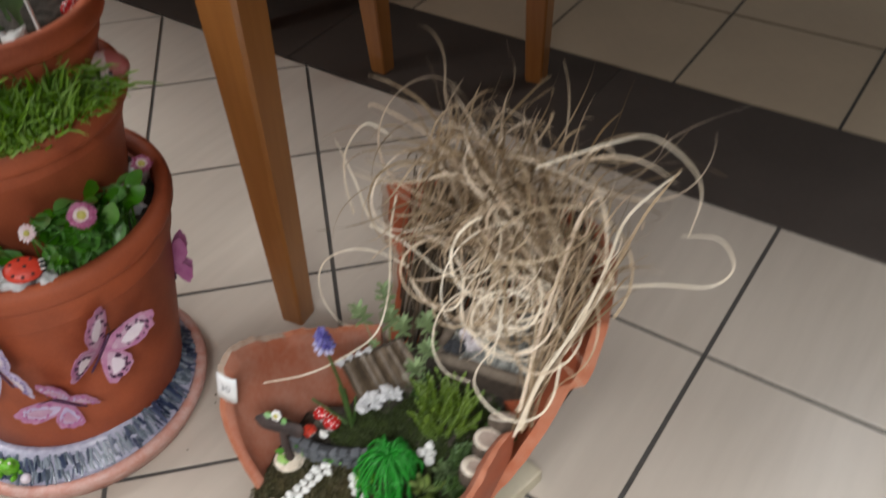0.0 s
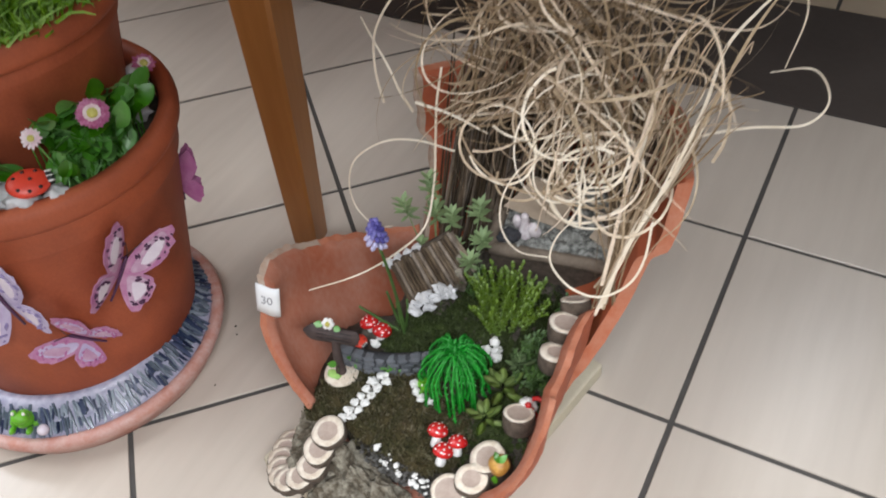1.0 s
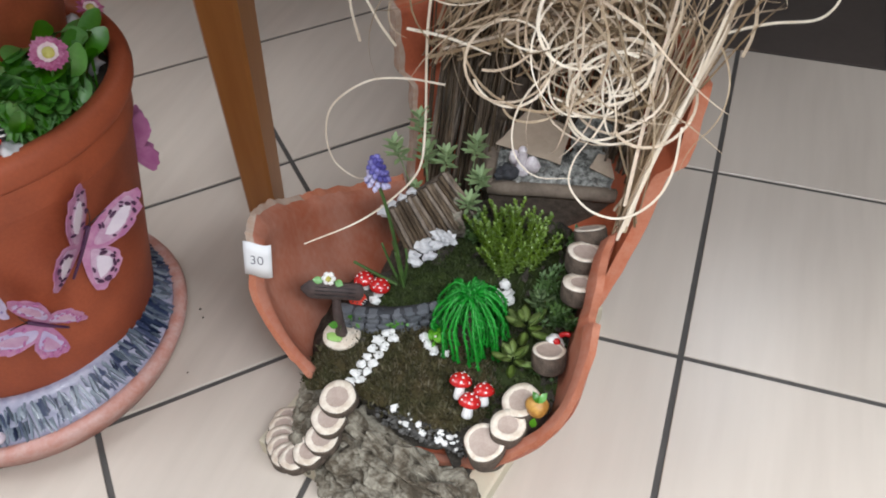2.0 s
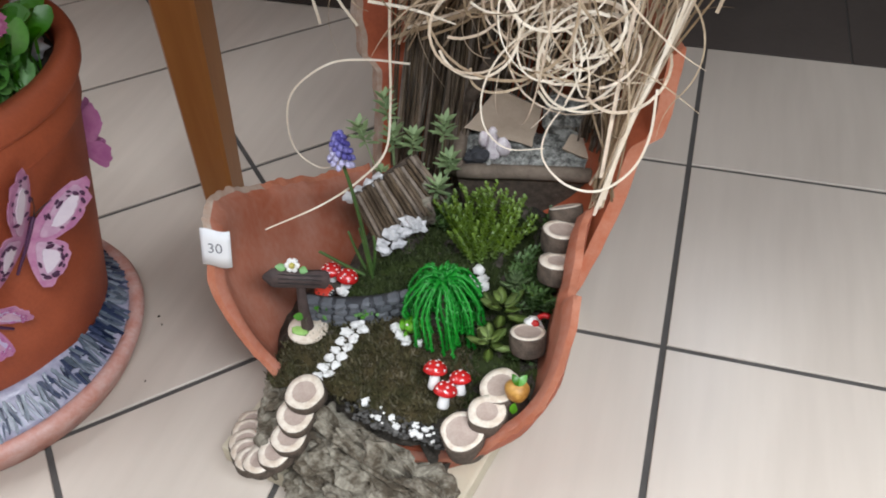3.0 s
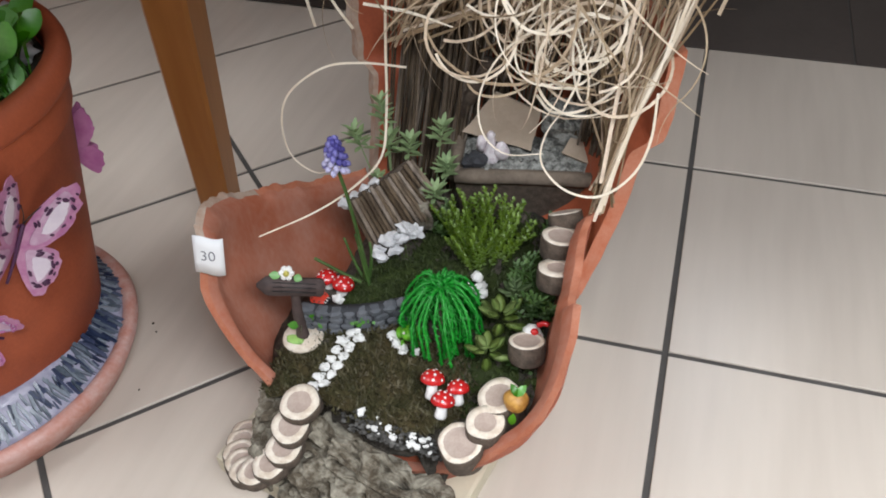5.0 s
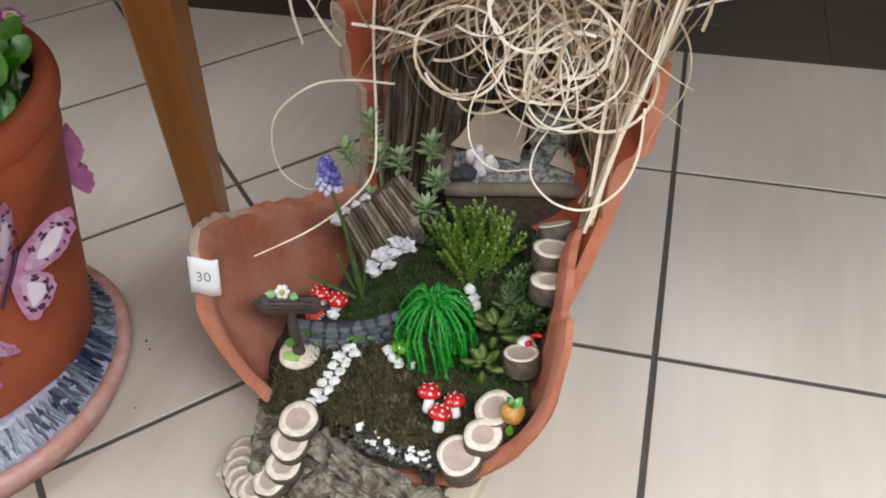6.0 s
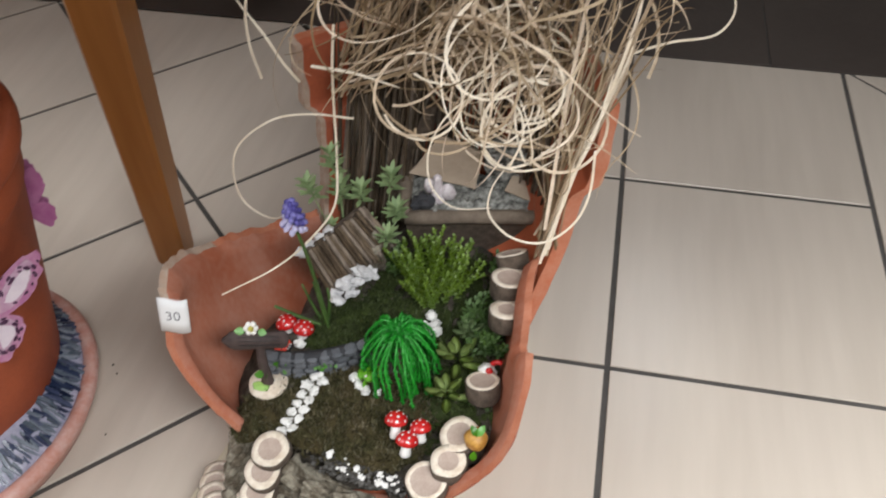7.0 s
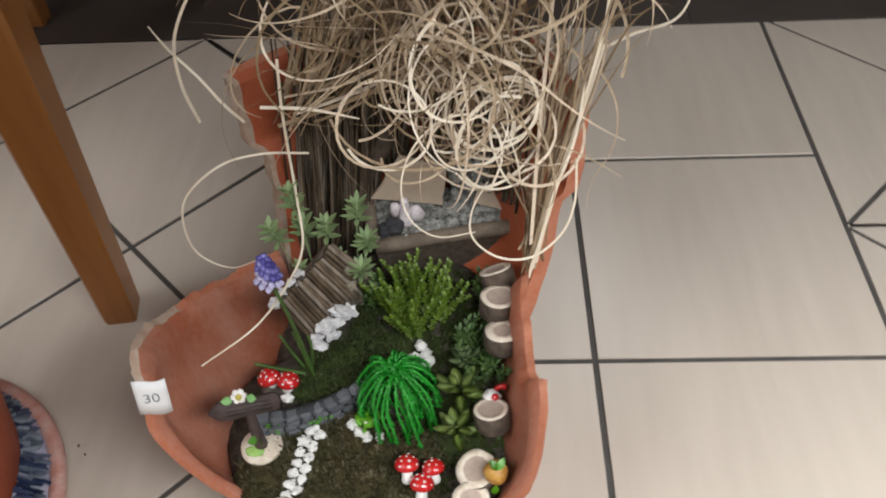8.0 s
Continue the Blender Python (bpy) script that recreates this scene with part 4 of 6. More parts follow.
# signpost
sign = thing("signpost", pose(-0.292, -0.4525, 0.1045), "dark brown resin signpost with a flower on an oval base", "signpost")
bm = bmesh.new()
lathe(bm, [(0, 0), (0.0165, 0), (0.0172, 0.0015), (0.016, 0.0035), (0, 0.0042)], 28, 0.04, 2)
part("base", bm, M_CUT, sign, "cream oval base")
bm = bmesh.new()
blob(bm, (-0.004, -0.006, 0.0042), (0.008, 0.005, 0.0012), 0.3, 2, 2, 1)
part("grass_dab", bm, M_GRASS, sign, "green painted patch")
bm = bmesh.new()
tube(bm, spline([(0, 0, 0.002), (0.0005, 0, 0.012), (0.000, 0, 0.030), (0.001, 0.002, 0.059)], 10), 0.0055, 0.0038, 8, wob=0.08)
part("post", bm, M_SIGN, sign)
bm = bmesh.new()
for x, y in ((0, 0),):
    pts = [(-0.030, 0.0), (-0.021, 0.0078), (-0.016, 0.0062), (0.022, 0.0072), (0.025, 0.001), (0.023, -0.0072), (-0.015, -0.0078), (-0.021, -0.0082)]
    a = [bm.verts.new((px, -0.003, py)) for px, py in pts]
    b = [bm.verts.new((px, 0.003, py)) for px, py in pts]
    bm.faces.new(a)
    bm.faces.new(b[::-1])
    for i in range(8):
        bm.faces.new((a[i], b[i], b[(i + 1) % 8], a[(i + 1) % 8]))
bmesh.ops.bevel(bm, geom=bm.edges[:], offset=0.0012, segments=2, affect="EDGES")
BOARD = Matrix.Translation((0.001, 0.001, 0.0600)) @ pose(0, 0, 0, -28, 5, 16)
board = part("sign_board", bm, M_SIGN, sign, "dark wood-grain arrow board", at=BOARD)
for k in range(3):
    bm = bmesh.new()
    box(bm, (-0.016, -0.0036, -0.0042 + k * 0.0036), (0.018, -0.0030, -0.0036 + k * 0.0036))
    part("groove", bm, M_BLACK, board)
for k, (px, pz, tx, tz) in enumerate([(-0.0095, 0.0085, -0.0185, 0.0100), (0.000, 0.0085, 0.0075, 0.0070)]):
    bm = bmesh.new()
    leaf(bm, (px, -0.002, pz), (tx, -0.005, tz), 0.0065, (0, -1, 0.4))
    part("leaf", bm, M_LEAF, board, "small green leaf")
bm = bmesh.new()
for k in range(6):
    a = k * math.pi / 3
    blob(bm, (-0.005 + 0.0036 * math.cos(a), -0.004, 0.0115 + 0.0036 * math.sin(a)), (0.003, 0.0018, 0.003), 0.1, 2, 1, k)
part("flower", bm, M_WHITE_PAINT, board, "white flower")
bm = bmesh.new()
blob(bm, (-0.005, -0.0058, 0.0115), (0.0028, 0.0014, 0.0028), 0.1, 2, 1, 1)
part("flower_centre", bm, M_YELLOW, board, "yellow flower centre")
for p, q in (((0.001, -0.004, 0.020), (-0.004, -0.012, 0.028)), ((0.002, -0.004, 0.016), (0.006, -0.010, 0.022))):
    bm = bmesh.new()
    leaf(bm, p, q, 0.007, (1, -0.2, 0.4))
    part("leaf", bm, M_LEAF, sign, "small green leaf")


# stone wall
wall = thing("garden_wall", pose(-0.256, -0.424, 0.104), "miniature grey stone wall with green ivy", "garden wall")


def wall_xy(u):
    """Along the wall, u from 0 to 1."""
    return Vector((-0.041 + 0.084 * u, -0.014 + 0.028 * u - 0.009 * math.sin(math.pi * u), 0))


bm = bmesh.new()
tube_pts = [wall_xy(k / 12) for k in range(13)]
prev = None
for k, p in enumerate(tube_pts):
    t = (tube_pts[min(k + 1, 12)] - tube_pts[max(k - 1, 0)]).normalized()
    nrm = Vector((t.y, -t.x, 0))
    top = 0.0265 - 0.002 * abs(k / 6 - 1)
    ring = [bm.verts.new(p + nrm * sx * 0.0042 + Vector((0, 0, z))) for sx, z in ((1, -0.004), (1, top), (-1, top), (-1, -0.004))]
    if prev:
        for q in range(4):
            bm.faces.new((prev[q], prev[(q + 1) % 4], ring[(q + 1) % 4], ring[q]))
    else:
        bm.faces.new(ring)
    prev = ring
bm.faces.new(prev[::-1])
part("core", bm, M_STONE_D, wall, "dark mortar core")
random.seed(21)
stones = []
for k in range(6):
    bm = bmesh.new()
    g = bmesh.ops.create_cube(bm, size=1)
    bmesh.ops.bevel(bm, geom=bm.edges[:], offset=0.22, segments=1, affect="EDGES")
    for v in bm.verts:
        v.co += Vector([random.uniform(-.06, .06) for _ in range(3)])
    me = bpy.data.meshes.new("stone")
    bm.to_mesh(me)
    bm.free()
    me.materials.append(M_STONE_G)
    stones.append(me)
for row in range(4):
    u = -0.01 if row % 2 else 0.02
    while u < 0.97:
        w = random.uniform(0.10, 0.17)
        uc = min(0.97, u + w / 2)
        p = wall_xy(uc)
        t = (wall_xy(uc + 0.03) - wall_xy(uc - 0.03)).normalized()
        for side in (1, -1):
            if side == -1 and row < 3:
                continue
            s = new("stone", stones[random.randrange(6)])
            s.parent = wall
            d = Vector((t.y, -t.x, 0)) * (0.0042 if row < 3 else 0.0015)
            s.matrix_basis = Matrix.Translation(p + d + Vector((0, 0, 0.0033 + row * 0.0066))) @ pose(0, 0, 0, random.uniform(-5, 5), random.uniform(-4, 4), math.degrees(math.atan2(t.y, t.x))) @ Matrix.Diagonal((w * 0.080, 0.005 if row < 3 else 0.0115, 0.0060, 1))
            if row == 3:
                break
        u += w
for k in range(14):
    uc = 0.10 + random.random() * 0.12 if k < 5 else 0.50 + random.random() * 0.22
    p = wall_xy(uc)
    z = random.uniform(0.012, 0.027)
    bm = bmesh.new()
    c = p + Vector((0.003, -0.0075, z))
    leaf(bm, c, c + Vector((random.uniform(-.005, .005), -0.002, random.uniform(-.004, .004))), 0.0036, (0, -1, 0.3), seg=3)
    part("ivy_leaf", bm, M_LEAF, wall, "green ivy leaf")

# plastic weeping tree
tree = thing("toy_tree", pose(-0.178, -0.437, 0.105), "bright green plastic weeping willow toy tree", "toy tree")
bm = bmesh.new()
tube(bm, spline([(0, 0, 0), (0.001, 0.002, 0.02), (-0.002, 0.012, 0.045)], 8), 0.005, 0.003, 8)
part("trunk", bm, M_BARK, tree, "dark brown trunk")
random.seed(31)
APEX = Vector((-0.004, 0.022, 0.050))
for i in range(66):
    a = 2 * math.pi * i / 66 + random.uniform(-.12, .12)
    lay = random.choice((0.5, 0.75, 0.95, 1.0, 1.1))
    out = Vector((math.cos(a) * 0.030, math.sin(a) * 0.021 - 0.010 * (1 - math.sin(a)) / 2, 0)) * lay
    s0 = APEX + Vector((random.uniform(-.004, .004), random.uniform(-.004, .004), random.uniform(-.003, .002)))
    turn = (math.degrees(a) + 70 + 180) % 360 - 180
    long_ = math.exp(-(turn / 50) ** 2)
    p1 = s0 + out * 0.45 + Vector((0, 0, random.uniform(0.001, 0.007)))
    p2 = s0 + out * 0.92 + Vector((0, 0, random.uniform(-0.014, -0.005)))
    p3 = s0 + out * random.uniform(0.86, 1.04) + Vector((0.008 * long_, -0.012 * long_, -random.uniform(0.024, 0.042) - 0.010 * long_))
    p3.z = max(p3.z, 0.002)
    bm = bmesh.new()
    kink = Vector((random.uniform(-.003, .003), random.uniform(-.002, .002), 0))
    way = spline([s0, p1, p2, p2.lerp(p3, 0.5) + out * 0.06 + kink, p3], 34)
    tube(bm, way, 0.0011, 0.0013, 5, wob=0.3)
    # short needles up both sides of the frond
    for k in range(4, len(way) - 1):
        t = (way[k + 1] - way[k]).normalized()
        n = t.cross(Vector((math.cos(k * 2.2), math.sin(k * 2.2), 0.4))).normalized()
        tube(bm, [way[k], way[k] + t * 0.0022 + n * 0.0024], 0.0009, 0.0004, 4)
    part("frond", bm, M_PLASTIC_G, tree)

# green frog beside the tree
def frog(m, s, label):
    ob = thing("frog_figurine", m, label, "frog figurine")
    bm = bmesh.new()
    blob(bm, (0, 0, 0.55 * s), (0.55 * s, 0.7 * s, 0.5 * s), 0.06, 2, 3, 1)
    blob(bm, (0, -0.55 * s, 0.95 * s), (0.5 * s, 0.42 * s, 0.36 * s), 0.05, 2, 3, 2)
    for sx in (-1, 1):
        blob(bm, (sx * 0.28 * s, -0.6 * s, 1.28 * s), (0.17 * s, 0.17 * s, 0.19 * s), 0.03, 2, 2, 3)
        blob(bm, (sx * 0.6 * s, 0.25 * s, 0.3 * s), (0.28 * s, 0.55 * s, 0.28 * s), 0.05, 2, 2, 4)
        blob(bm, (sx * 0.45 * s, -0.65 * s, 0.2 * s), (0.16 * s, 0.36 * s, 0.2 * s), 0.05, 2, 2, 5)
    part("body", bm, M_LIME_G, ob)
    for sx in (-1, 1):
        bm = bmesh.new()
        blob(bm, (sx * 0.29 * s, -0.74 * s, 1.32 * s), (0.10 * s, 0.08 * s, 0.11 * s), 0, 2, 2, 3)
        part("eye", bm, M_WHITE_PAINT, ob, "white painted eye")
    return ob


frog(pose(-0.2060, -0.4330, 0.1080, 0, 0, 20), 0.0120, "small lime green frog figurine beside the toy tree")


# toadstools
def toadstool(p, s, lean, turn, seed, tall=1.0, label="small red toadstool with white spots", group="toadstools"):
    ob = thing("toadstool", pose(p[0], p[1], p[2], lean, 0, turn), label, "toadstool", group)
    bm = bmesh.new()
    up = (tall - 1) * s
    lathe(bm, [(0, 0), (0.46 * s, 0), (0.50 * s, 0.2 * s), (0.42 * s, 0.7 * s), (0.38 * s, 1.15 * s + up), (0, 1.2 * s + up)], 16, 0.05, seed)
    part("stem", bm, M_WHITE_PAINT, ob, "white stem")
    bm = bmesh.new()
    lathe(bm, [(0, 1.0 * s), (0.6 * s, 0.95 * s), (0.96 * s, 1.0 * s), (1.0 * s, 1.1 * s), (0.9 * s, 1.4 * s), (0.6 * s, 1.72 * s), (0.3 * s, 1.85 * s), (0, 1.9 * s)], 24, 0.04, seed)
    bm.transform(Matrix.Translation((0, 0, up)))
    cap = part("cap", bm, M_RED, ob, "glossy red cap")
    random.seed(int(seed * 7) + 3)
    dots = [(0, 0)] + [(0.62, k * 1.26 + 0.2) for k in range(5)] + [(1.12, k * 0.9 + 0.5) for k in range(7)]
    for el, a in dots:
        el += random.uniform(-.1, .1)
        d = Vector((math.sin(el) * math.cos(a), math.sin(el) * math.sin(a), math.cos(el)))
        bm = bmesh.new()
        r = random.uniform(0.085, 0.14) * s
        blob(bm, (0, 0, 0), (r, r, r * 0.4), 0.1, 2, 1, a)
        part("spot", bm, M_WHITE_PAINT, cap, "white spot", at=Matrix.Translation(Vector((d.x * 0.95 * s, d.y * 0.95 * s, up + 1.05 * s + d.z * 0.84 * s))) @ d.to_track_quat("Z", "Y").to_matrix().to_4x4())
    return ob


toadstool((-0.1725, -0.4825, 0.1025), 0.0098, -26, 0, 1, 1.5)
toadstool((-0.1510, -0.4820, 0.1015), 0.0090, -26, 14, 2, 1.3)
toadstool((-0.1617, -0.4945, 0.0970), 0.0098, -26, -8, 3, 1.35)
toadstool((-0.290, -0.398, 0.110), 0.0098, -14, 60, 4)
toadstool((-0.277, -0.402, 0.110), 0.0098, -14, -40, 5)


def ladybird(m, s, label):
    ob = thing("ladybird", m, label, "ladybird figurine")
    bm = bmesh.new()
    blob(bm, (0, 0, 0), (1.0 * s, 0.74 * s, 0.30 * s), 0.02, 2, 3, 1)
    body = part("shell", bm, M_ORANGE_RED, ob, "orange-red shell")
    bm = bmesh.new()
    blob(bm, (0.92 * s, 0, 0.0), (0.24 * s, 0.40 * s, 0.24 * s), 0.02, 2, 2, 1)
    part("head", bm, M_BLACK, ob, "black head")
    for x, y in ((0.45, 0.42), (-0.1, 0.5), (-0.55, 0.32), (0.4, -0.42), (-0.1, -0.5), (-0.55, -0.3), (0.1, 0.06)):
        bm = bmesh.new()
        z = 0.30 * math.sqrt(max(0.05, 1 - x * x - (y / 0.74) ** 2))
        blob(bm, (x * s, y * s, z * s), (0.11 * s, 0.10 * s, 0.05 * s), 0.1, 2, 1, x)
        part("dot", bm, M_BLACK, body, "black dot")
    for y in (0.26, 0.0, -0.26):
        bm = bmesh.new()
        blob(bm, (0.95 * s, y * s, 0.19 * s), (0.20 * s, 0.05 * s, 0.07 * s), 0, 2, 1, 1)
        part("cheek", bm, M_WHITE_PAINT, ob, "white cheek mark")
    return ob


ladybird(pose(-0.2870, -0.423, 0.1235, 14, -10, -20), 0.0098, "tiny red ladybird figurine behind the stone wall")

# grape hyacinth
hy = thing("grape_hyacinth", pose(-0.258, -0.388, 0.112), "blue grape hyacinth with one flower head and slim leaves", "flower")
STEM = spline([(0.002, 0.0, 0), (-0.002, 0, 0.05), (-0.006, -0.003, 0.10), (-0.010, -0.005, 0.130), (-0.010, -0.006, 0.152)], 14)
bm = bmesh.new()
tube(bm, STEM, 0.0018, 0.0013, 7)
part("stem", bm, M_LEAF_C, hy, "slim green stem")
random.seed(41)
for i in range(46):
    u = i / 45
    a = i * 2.4
    c = Vector((-0.010, -0.0055, 0.130 + 0.025 * u))
    r = (0.0085 - 0.006 * u ** 1.5) * random.uniform(0.85, 1.1)
    q = c + Vector((math.cos(a) * r, math.sin(a) * r, -0.002 * (1 - u)))
    bm = bmesh.new()
    blob(bm, (0, 0, 0), (0.0027, 0.0027, 0.0037), 0.08, 2, 1, i)
    part("floret", bm, M_LILAC if (u < 0.62 and i % 5 in (0, 2)) else M_BLUE, hy, at=Matrix.Translation(q) @ Vector((math.cos(a), math.sin(a), -0.7)).to_track_quat("Z", "Y").to_matrix().to_4x4())
for p, w in (([(0, 0, 0), (-0.004, 0.004, 0.03), (-0.009, 0.008, 0.050)], 0.004), ([(0.002, 0, 0), (-0.012, -0.004, 0.010), (-0.040, -0.012, 0.034)], 0.0042),
             ([(0, 0.002, 0), (0.004, 0.006, 0.03), (0.002, 0.010, 0.042)], 0.0036), ([(-0.002, 0.002, 0), (-0.014, 0.008, 0.020), (-0.022, 0.012, 0.040)], 0.0036),
             ([(0.004, -0.004, 0.0), (0.0, -0.002, 0.02), (-0.004, 0.0, 0.045)], 0.003)):
    bm = bmesh.new()
    tube(bm, spline(p, 10), w * 0.5, w * 0.32, 6)
    part("leaf", bm, M_LEAF_C, hy, "slim green leaf")


# twig shelter
shel = thing("twig_shelter", pose(-0.245, -0.345, 0.118), "lean-to roof of parallel brown twigs over a pebble heap", "twig shelter")
TL, TR, BR, BL = Vector((-0.273, -0.370, 0.186)), Vector((-0.236, -0.318, 0.198)), Vector((-0.206, -0.321, 0.157)), Vector((-0.255, -0.371, 0.138))
o = Vector((-0.245, -0.345, 0.118))
random.seed(51)
bm = bmesh.new()
nrm = (TR - TL).cross(BL - TL).normalized()
if nrm.y > 0:
    nrm = -nrm
quad = [TL, TR, BR, BL]
a = [bm.verts.new(p - o - nrm * 0.004) for p in quad]
b = [bm.verts.new(p - o - nrm * 0.007) for p in quad]
bm.faces.new(a)
bm.faces.new(b[::-1])
for i in range(4):
    bm.faces.new((a[i], b[i], b[(i + 1) % 4], a[(i + 1) % 4]))
part("backing", bm, M_BARK, shel, "dark backing board", smooth=False)
for i in range(19):
    u = i / 18
    p = TL.lerp(TR, u) - o + Vector((0, 0, random.uniform(-.002, .003)))
    q = BL.lerp(BR, u) - o + Vector((0, 0, random.uniform(-.003, .002)))
    mid = p.lerp(q, 0.5) + nrm * random.uniform(-.0008, .0012)
    bm = bmesh.new()
    tube(bm, spline([p, mid, q], 6), 0.0019, 0.0018, 6, wob=0.1)
    part("twig", bm, M_TWIG, shel)
bm = bmesh.new()
blob(bm, (TR - o) * 0.4 + Vector((0.008, 0.012, 0)), (0.020, 0.016, 0.026), 0.4, 2.5, 3, 6)
part("core", bm, M_ROCK, shel, "grey stone core")
random.seed(52)
for i in range(13):
    u = i / 12
    p = BL.lerp(BR, u * 0.62) + Vector((0.002, -0.005, 0.0)) + Vector((random.uniform(-.003, .005), random.uniform(-.005, .003), random.uniform(-0.004, .009)))
    bm = bmesh.new()
    r = random.uniform(0.0050, 0.0088)
    blob(bm, (0, 0, 0), (r, r * 0.8, r * 0.6), 0.7, 1.9, 2, i * 1.3)
    part("pebble", bm, M_SHELL, shel, "greyish white pebble", smooth=False, at=Matrix.Translation(p - o) @ pose(0, 0, 0, random.uniform(-40, 40), random.uniform(-40, 40), random.uniform(0, 180)))
for i in range(4):
    p = TL.lerp(TR, i * 0.16) + Vector((-0.006, 0.004, -0.004))
    bm = bmesh.new()
    blob(bm, (0, 0, 0), (0.0055, 0.005, 0.004), 0.6, 1.7, 2, i + 20)
    part("pebble", bm, M_SHELL, shel, "greyish white pebble", smooth=False, at=Matrix.Translation(p - o))

# tray shelf at the back
tray = thing("shelf_tray", pose(-0.145, -0.26, 0.12), "weathered tray shelf filled with grey gravel", "tray")
o = Vector((-0.145, -0.26, 0.12))
FL, FR, RR_, RL = Vector((-0.203, -0.301, 0.176)), Vector((-0.083, -0.279, 0.176)), Vector((-0.082, -0.205, 0.180)), Vector((-0.219, -0.222, 0.178))


def plank(p, q, r0, r1, material, name, parent, label="", seed=0, sides=8, n=8):
    bm = bmesh.new()
    random.seed(seed)
    tube(bm, spline([p, p.lerp(q, 0.5) + Vector((0, 0, 0.001)), q], n), r0, r1, sides, wob=0.10)
    return part(name, bm, material, parent, label)


plank(FL - o, FR - o, 0.0068, 0.0068, M_TRAY, "front_lip", tray, "rounded grey wooden lip", 1)
plank(FL - o, RL - o, 0.0065, 0.0065, M_TRAY, "side_lip", tray, "rounded grey wooden lip", 2)
plank(FR - o, RR_ - o, 0.006, 0.006, M_TRAY, "side_lip", tray, "rounded grey wooden lip", 3)
bm = bmesh.new()
n = 44
grid = []
for i in range(n + 1):
    row = []
    for j in range(n + 1):
        p = FL.lerp(FR, i / n).lerp(RL.lerp(RR_, i / n), j / n) - o
        row.append(bm.verts.new(p + Vector((0, 0, 0.001 + 0.007 * noise.noise((p.x * 110, p.y * 110, 3)) + 0.006 * noise.noise((p.x * 300, p.y * 300, 3)) + 0.002 * noise.noise((p.x * 800, p.y * 800, 3))))))
    grid.append(row)
for i in range(n):
    for j in range(n):
        bm.faces.new((grid[i][j], grid[i + 1][j], grid[i + 1][j + 1], grid[i][j + 1]))
part("gravel_bed", bm, M_GRAVEL, tray, "grey gravel bed")
# dark block under the tray, made wide to imitate the shade on the wall
bm = bmesh.new()
FR2 = FR + Vector((-0.002, -0.002, 0))
lo_ = [bm.verts.new(p - o + Vector((0, 0, -0.006))) for p in (FL, FR2, RR_, RL)]
l2_ = [bm.verts.new((p - o) * 1.0 + Vector((0.004, 0.008, -0.060))) for p in (FL, FR2, RR_, RL)]
bm.faces.new(lo_)
bm.faces.new(l2_[::-1])
for i in range(4):
    bm.faces.new((lo_[i], l2_[i], l2_[(i + 1) % 4], lo_[(i + 1) % 4]))
part("support", bm, M_BARK, tray, "dark brown block under the tray, widened to stand in for shade", smooth=False)


def slate(quad, th, label, material=None):
    """A flat thin stone with slightly broken edges."""
    c = sum((Vector(q) for q in quad), Vector()) / 4
    bm = bmesh.new()
    nn = (Vector(quad[1]) - Vector(quad[0])).cross(Vector(quad[3]) - Vector(quad[0])).normalized()
    ring = []
    for i in range(4):
        p, q = Vector(quad[i]), Vector(quad[(i + 1) % 4])
        for k in range(5):
            e = p.lerp(q, k / 5)
            ring.append(e + (e - c) * 0.05 * noise.noise(e * 130))
    a = [bm.verts.new(p - c + nn * th / 2) for p in ring]
    b = [bm.verts.new(p - c - nn * th / 2) for p in ring]
    bm.faces.new(a)
    bm.faces.new(b[::-1])
    for i in range(len(a)):
        bm.faces.new((a[i], b[i], b[(i + 1) % len(a)], a[(i + 1) % len(a)]))
    return solo("flat_stone", bm, material or M_SLATE, Matrix.Translation(c), label, "flat stone", "flat stones on the tray", smooth=False)


slate([(-0.208, -0.256, 0.192), (-0.146, -0.254, 0.180), (-0.141, -0.240, 0.212), (-0.181, -0.242, 0.228)], 0.004, "beige flat stone leaning on the gravel tray")
slate([(-0.118, -0.254, 0.181), (-0.089, -0.266, 0.181), (-0.086, -0.246, 0.188), (-0.110, -0.236, 0.194)], 0.004, "beige flat stone leaning near the tray edge")
rock((-0.113, -0.236, 0.197), (0.026, 0.014, 0.024), pose(0, 0, 0, 0, 10, 0), "rough grey stone at the back of the tray", 15, 0.7, 4, M_GRAVEL)
rock((-0.190, -0.288, 0.182), (0.010, 0.008, 0.007), pose(0, 0, 0, 0, 0, 0), "dark small stone on the tray corner", 16, 0.7, 3, M_STONE_D)

bm = bmesh.new()
random.seed(61)
tube(bm, spline([(-0.217, -0.240, 0.178), (-0.211, -0.242, 0.208), (-0.196, -0.240, 0.232), (-0.188, -0.236, 0.256)], 16), 0.0085, 0.006, 9, wob=0.18)
solo("branch", bm, M_BARK, Matrix(), "dark curved piece of branch standing on the tray", "branch")

# small plain figurines
bm = bmesh.new()
lathe(bm, [(0, 0), (0.0075, 0), (0.0082, 0.003), (0.0062, 0.011), (0.0042, 0.018), (0.0048, 0.021), (0.0030, 0.024), (0.0040, 0.028), (0.0022, 0.0315), (0, 0.032)], 20, 0.22, 3)
blob(bm, (0.009, -0.004, 0.012), (0.007, 0.004, 0.011), 0.3, 2.5, 2, 4)
blob(bm, (-0.008, 0.002, 0.016), (0.005, 0.004, 0.010), 0.3, 2.5, 2, 7)
solo("figurine", bm, M_FIG, pose(-0.178, -0.272, 0.178, 8, 0, 15), "small pale pink figurine standing on grey gravel", "figurine")
elf = bmesh.new()
